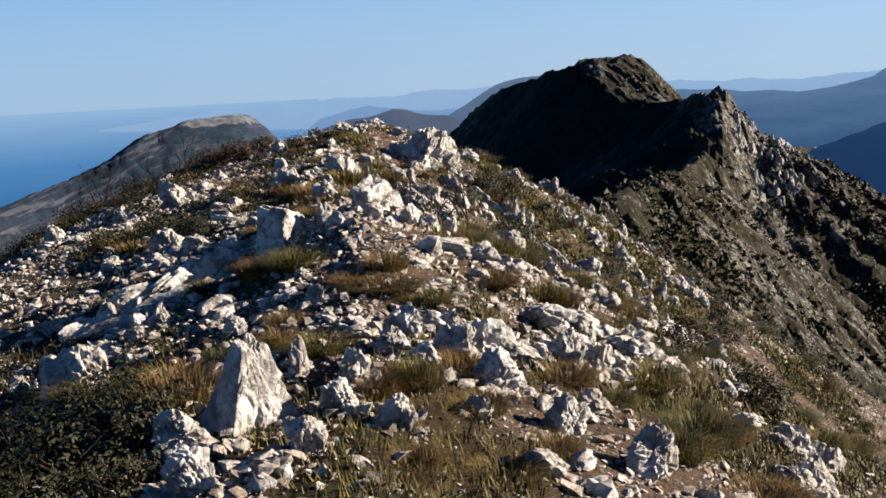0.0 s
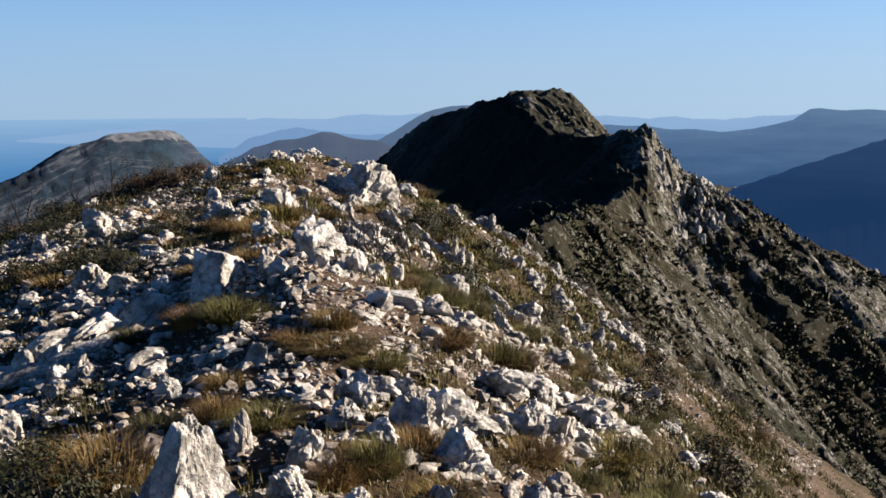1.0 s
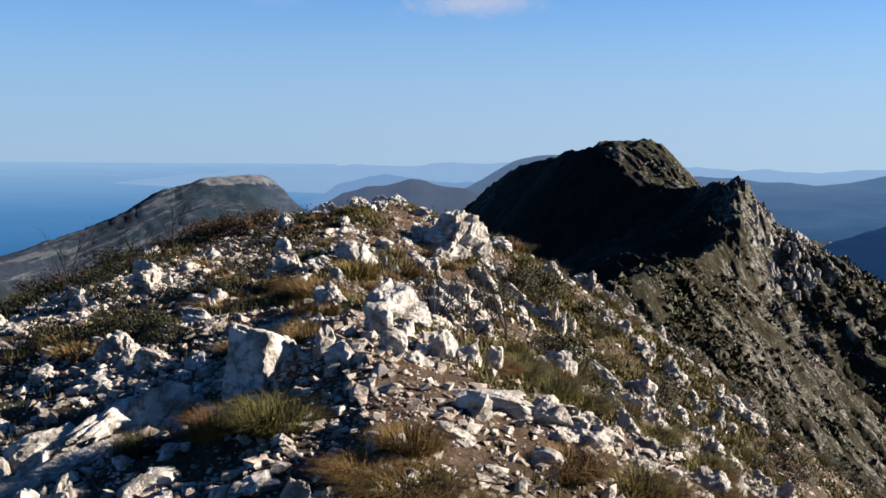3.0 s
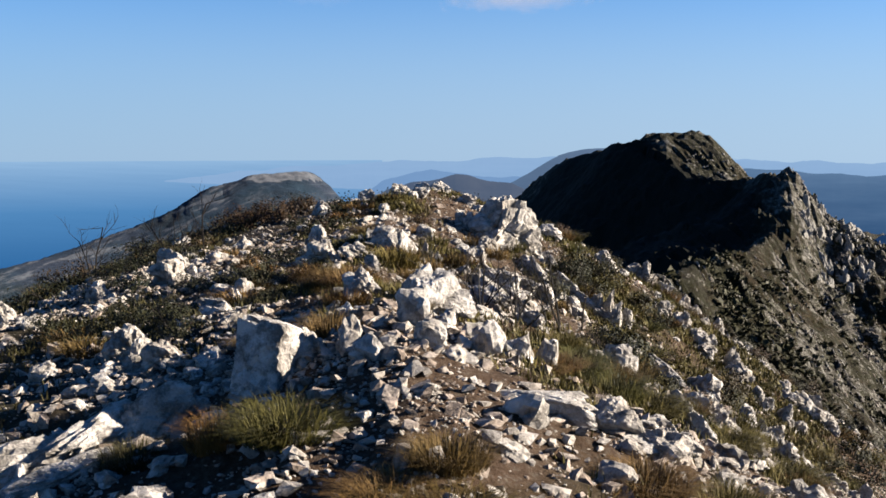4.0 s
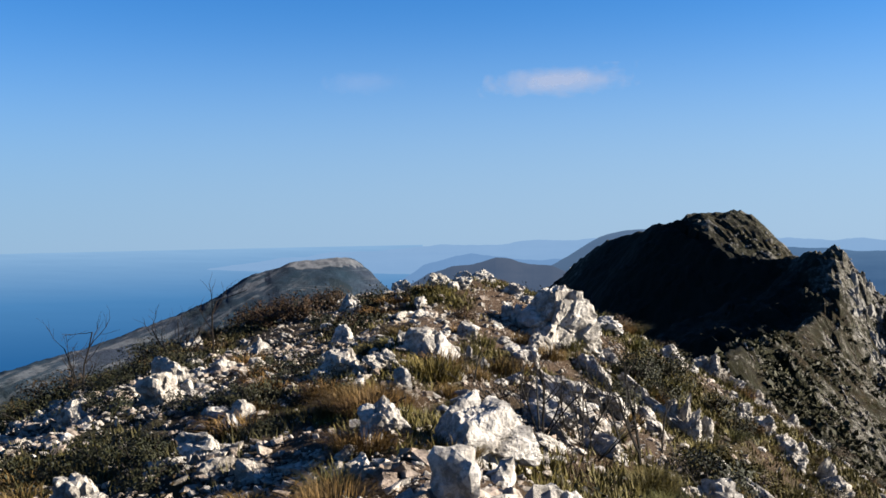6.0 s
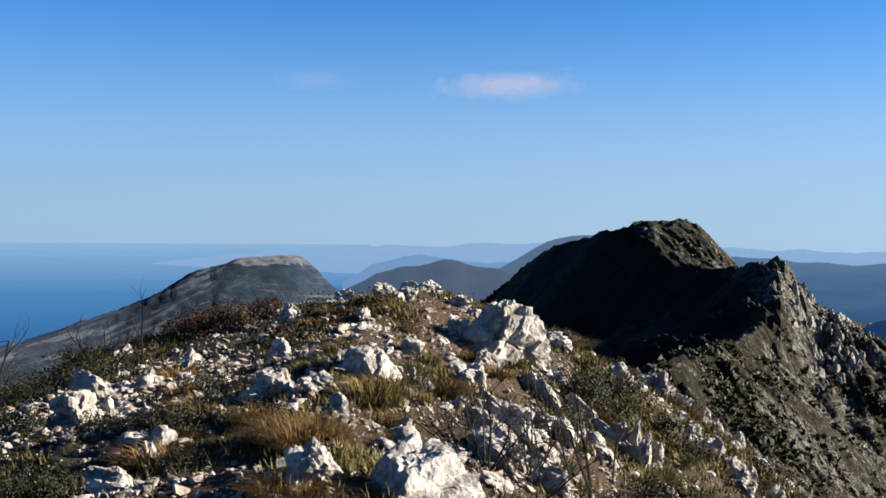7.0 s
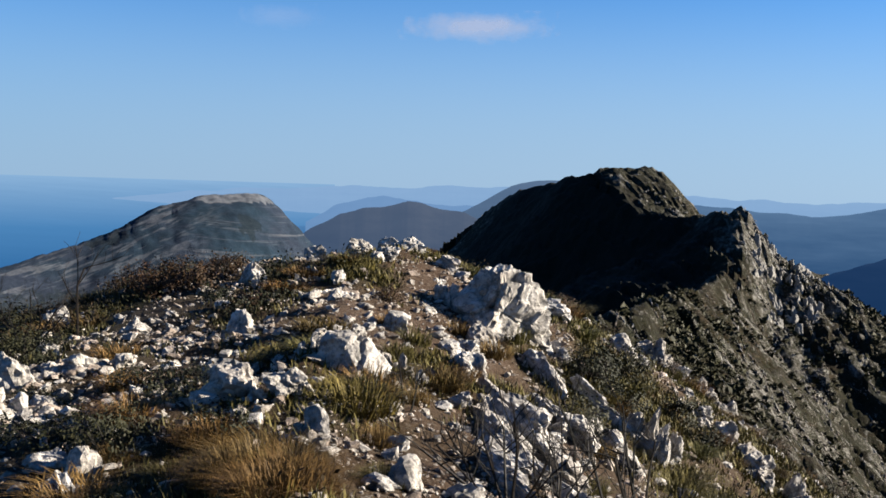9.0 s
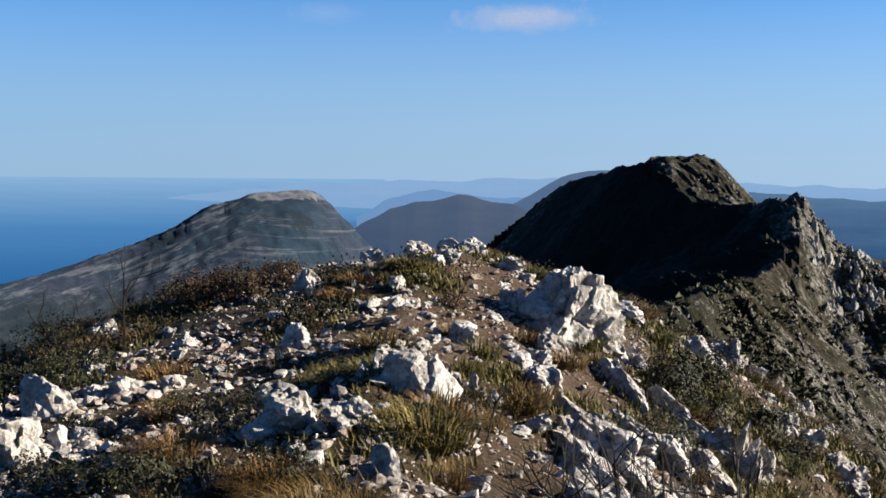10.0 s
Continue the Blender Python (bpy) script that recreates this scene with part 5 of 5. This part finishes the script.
for k, (x, y, w, h) in enumerate([(-4.66, 21.6, 1.0, 0.42), (-4.1, 21.9, 0.8, 0.36), (-1.92, 20.5, 0.44, 0.28), (-3.31, 19.8, 0.36, 0.24), (-5.3, 22.3, 1.0, 0.4), (0.2, 24.4, 0.7, 0.3), (-4.30, 21.2, 0.9, 0.46), (-4.75, 21.1, 0.8, 0.4), (-3.95, 21.5, 0.7, 0.4)]):
    shrub(x, y, w, h, "rust", k, "rusty brown dry shrub on the rise", "brown dry shrubs")


def wild_shrubs(count):
    rng = np.random.default_rng(91)
    made = 0
    while made < count:
        x, y = scatter(rng, 1, 4.0, 42, 27)
        x, y = float(x[0]), float(y[0])
        u = x - float(crest_at(y, 1))
        if (-3.5 < u < 1.0 and y < 27) or (u < 0 and rng.uniform() < 0.6) or rng.uniform() > float(cover_near(x, y)) or float(ground_z(x, y)) < -14:
            continue
        s = rng.uniform(0.35, 0.8) * (1 + 0.015 * y)
        h, kind = s * rng.uniform(0.4, 0.6), "green" if rng.uniform() < 0.6 else "brown"
        made += 1
        # the stony crest by the start carries grass alone
        if abs(x) < 0.9 and y < 12:
            continue
        shrub(x, y, s, h, kind, made, "low scrubby bush on the steep flank", "scrub on the flanks")


wild_shrubs(100)


def far_scrub(seed, n):
    """Bushes and rock heads on the far slopes, too many and too far to count."""
    rng = np.random.default_rng(seed)
    a = np.radians(rng.uniform(-4, 30, n))
    r = (45 ** 0.6 + rng.uniform(size=n) * (520 ** 0.6 - 45 ** 0.6)) ** (1 / 0.6)
    x, y = -0.4 + r * np.sin(a), 4 + r * np.cos(a)
    keep = (rng.uniform(size=n) < (0.15 + 0.85 * cover_far(x, y)) * step(-0.3, 0.4, fbm(x / 9, y / 9, 2, 99))) & (x - crest_at(y, 1) > np.where(y > 300, 7, -3))
    x, y, r = x[keep], y[keep], r[keep]
    z = ground_z(x, y)
    # each bush is a loose heap of leafy sprays
    k = 7
    s = (rng.uniform(0.25, 0.9, len(x)) * (0.6 + r / 300)).repeat(k)[:, None]
    c = np.stack([x, y, z], -1).repeat(k, 0) + rng.normal(0, 0.42, (len(s), 3)) * s * np.array([1, 1, 0.5]) + np.array([0, 0, 0.25]) * s
    u, v = rng.normal(0, 0.28, c.shape) * s, rng.normal(0, 0.28, c.shape) * s
    pts = np.stack([c - u, c + v, c + u, c - v], 1).reshape(-1, 3)
    fcs = np.arange(len(pts)).reshape(-1, 4)
    me = mesh_of("hillside_scrub", pts.tolist(), fcs.tolist(), FAR_SCRUB)
    tagged(new("hillside_scrub", me), "dark low scrub scattered over the far rocky slope", "scrub", kind="stuff")


far_scrub(61, 120000)


def far_rocks(seed, n):
    """Ribs of bare rock that run down the far slope, each a row of broken blades of stone."""
    rng = np.random.default_rng(seed)
    a = np.radians(rng.uniform(1, 31, n))
    r = np.exp(rng.uniform(math.log(36), math.log(460), n))
    x, y = -0.4 + r * np.sin(a), 4 + r * np.cos(a)
    keep = (rng.uniform(size=n) < 1.12 - 0.95 * cover_far(x, y)) & (x - crest_at(y, 1) > 0)
    x, y, r = x[keep], y[keep], r[keep]
    kinds = [shard(9500 + k, 9 + k % 4, 0.8) for k in range(20)]
    px, py, ps, pt = [], [], [], []
    for i in range(len(x)):
        t = math.atan2(-0.93, 0.36) + rng.normal(0, 0.25)
        s = rng.uniform(0.2, 0.62) * (0.4 + r[i] / 260)
        at, cx, cy = 0.0, x[i], y[i]
        for _ in range(int(rng.integers(4, 14))):
            k = s * rng.uniform(0.4, 1.15)
            px.append(cx), py.append(cy), ps.append(k), pt.append(t + rng.normal(0, 0.25))
            go = k * rng.uniform(0.8, 1.7)
            t += rng.normal(0, 0.12)
            cx, cy = cx + go * math.cos(t) + rng.normal(0, 0.15 * s), cy + go * math.sin(t)
    px, py = np.array(px), np.array(py)
    pz = ground_z(px, py)
    fall = (ground_z(px + 0.36, py - 0.93) - pz)
    pts, fcs, at = [], [], 0
    for i in range(len(px)):
        p, f = kinds[i % 20]
        s, t = ps[i], pt[i]
        q = p * np.array([1.5 * s, 0.7 * s, 1.2 * s * rng.uniform(0.6, 1.8)])
        tilt = max(-0.9, min(0.4, fall[i])) * 0.8
        q = np.stack([q[:, 0] * math.cos(t) - q[:, 1] * math.sin(t), q[:, 0] * math.sin(t) + q[:, 1] * math.cos(t), q[:, 2] + tilt * q[:, 0] + 0.1 * s], -1)
        pts.append(q + np.array([px[i], py[i], pz[i]]))
        fcs.append(f + at)
        at += len(p)
    me = mesh_of("hillside_rock", np.concatenate(pts).tolist(), np.concatenate(fcs).tolist(), CRAG)
    tagged(new("hillside_rock", me), "grey limestone ribs and crags over the far slope", "crags", kind="stuff")


far_rocks(62, 9000)


def spur_crags(count):
    """Pillars of bare rock on the sunny side of the spur, each one a crag."""
    rng = np.random.default_rng(88)
    shapes = []
    for k in range(8):
        p, f = rock_points(np.random.default_rng(7700 + k), 3, 1.0, rng.uniform(0.6, 0.9), rng.uniform(1.2, 1.9), 0.0, 1.0, 5, 0.5)
        me = bpy.data.meshes.new("crag")
        me.from_pydata(p.tolist(), [], f.tolist())
        me.materials.append(CRAG)
        shapes.append(me)
    for k in range(count):
        v = rng.uniform()
        y = 396 - 48 * rng.uniform() ** 1.2
        x = float(crest_at(y, 1)) + rng.uniform(5, 25) + 6 * v
        s = rng.uniform(1.8, 4.2)
        ob = tagged(new("crag", shapes[k % 8]), "grey limestone pillar on the flank of the rocky spur", "crag", "crags of the spur")
        ob.matrix_world = pose(x, y, float(land(x, y)) + 0.1 * s, rng.uniform(-8, 14), rng.uniform(2, 24), rng.uniform(0, 360)) @ Matrix.Scale(s, 4)


spur_crags(96)


def summit_crags(count):
    """Low crags on the sunny top of the dark hill."""
    rng = np.random.default_rng(89)
    shapes = [ob.data for ob in bpy.data.objects if ob.name.startswith("crag")][:8]
    for k in range(count):
        x, y = rng.uniform(78, 106), rng.uniform(535, 580)
        s = rng.uniform(0.8, 1.7)
        ob = tagged(new("crag", shapes[k % 8]), "weathered limestone crag on the brown summit slope", "crag", "crags of the summit")
        ob.matrix_world = pose(x, y, float(land(x, y)) + 0.2 * s, rng.uniform(-12, 12), rng.uniform(-10, 20), rng.uniform(0, 360)) @ Matrix.Diagonal((1.3 * s, 1.3 * s, 0.5 * s, 1))


summit_crags(30)
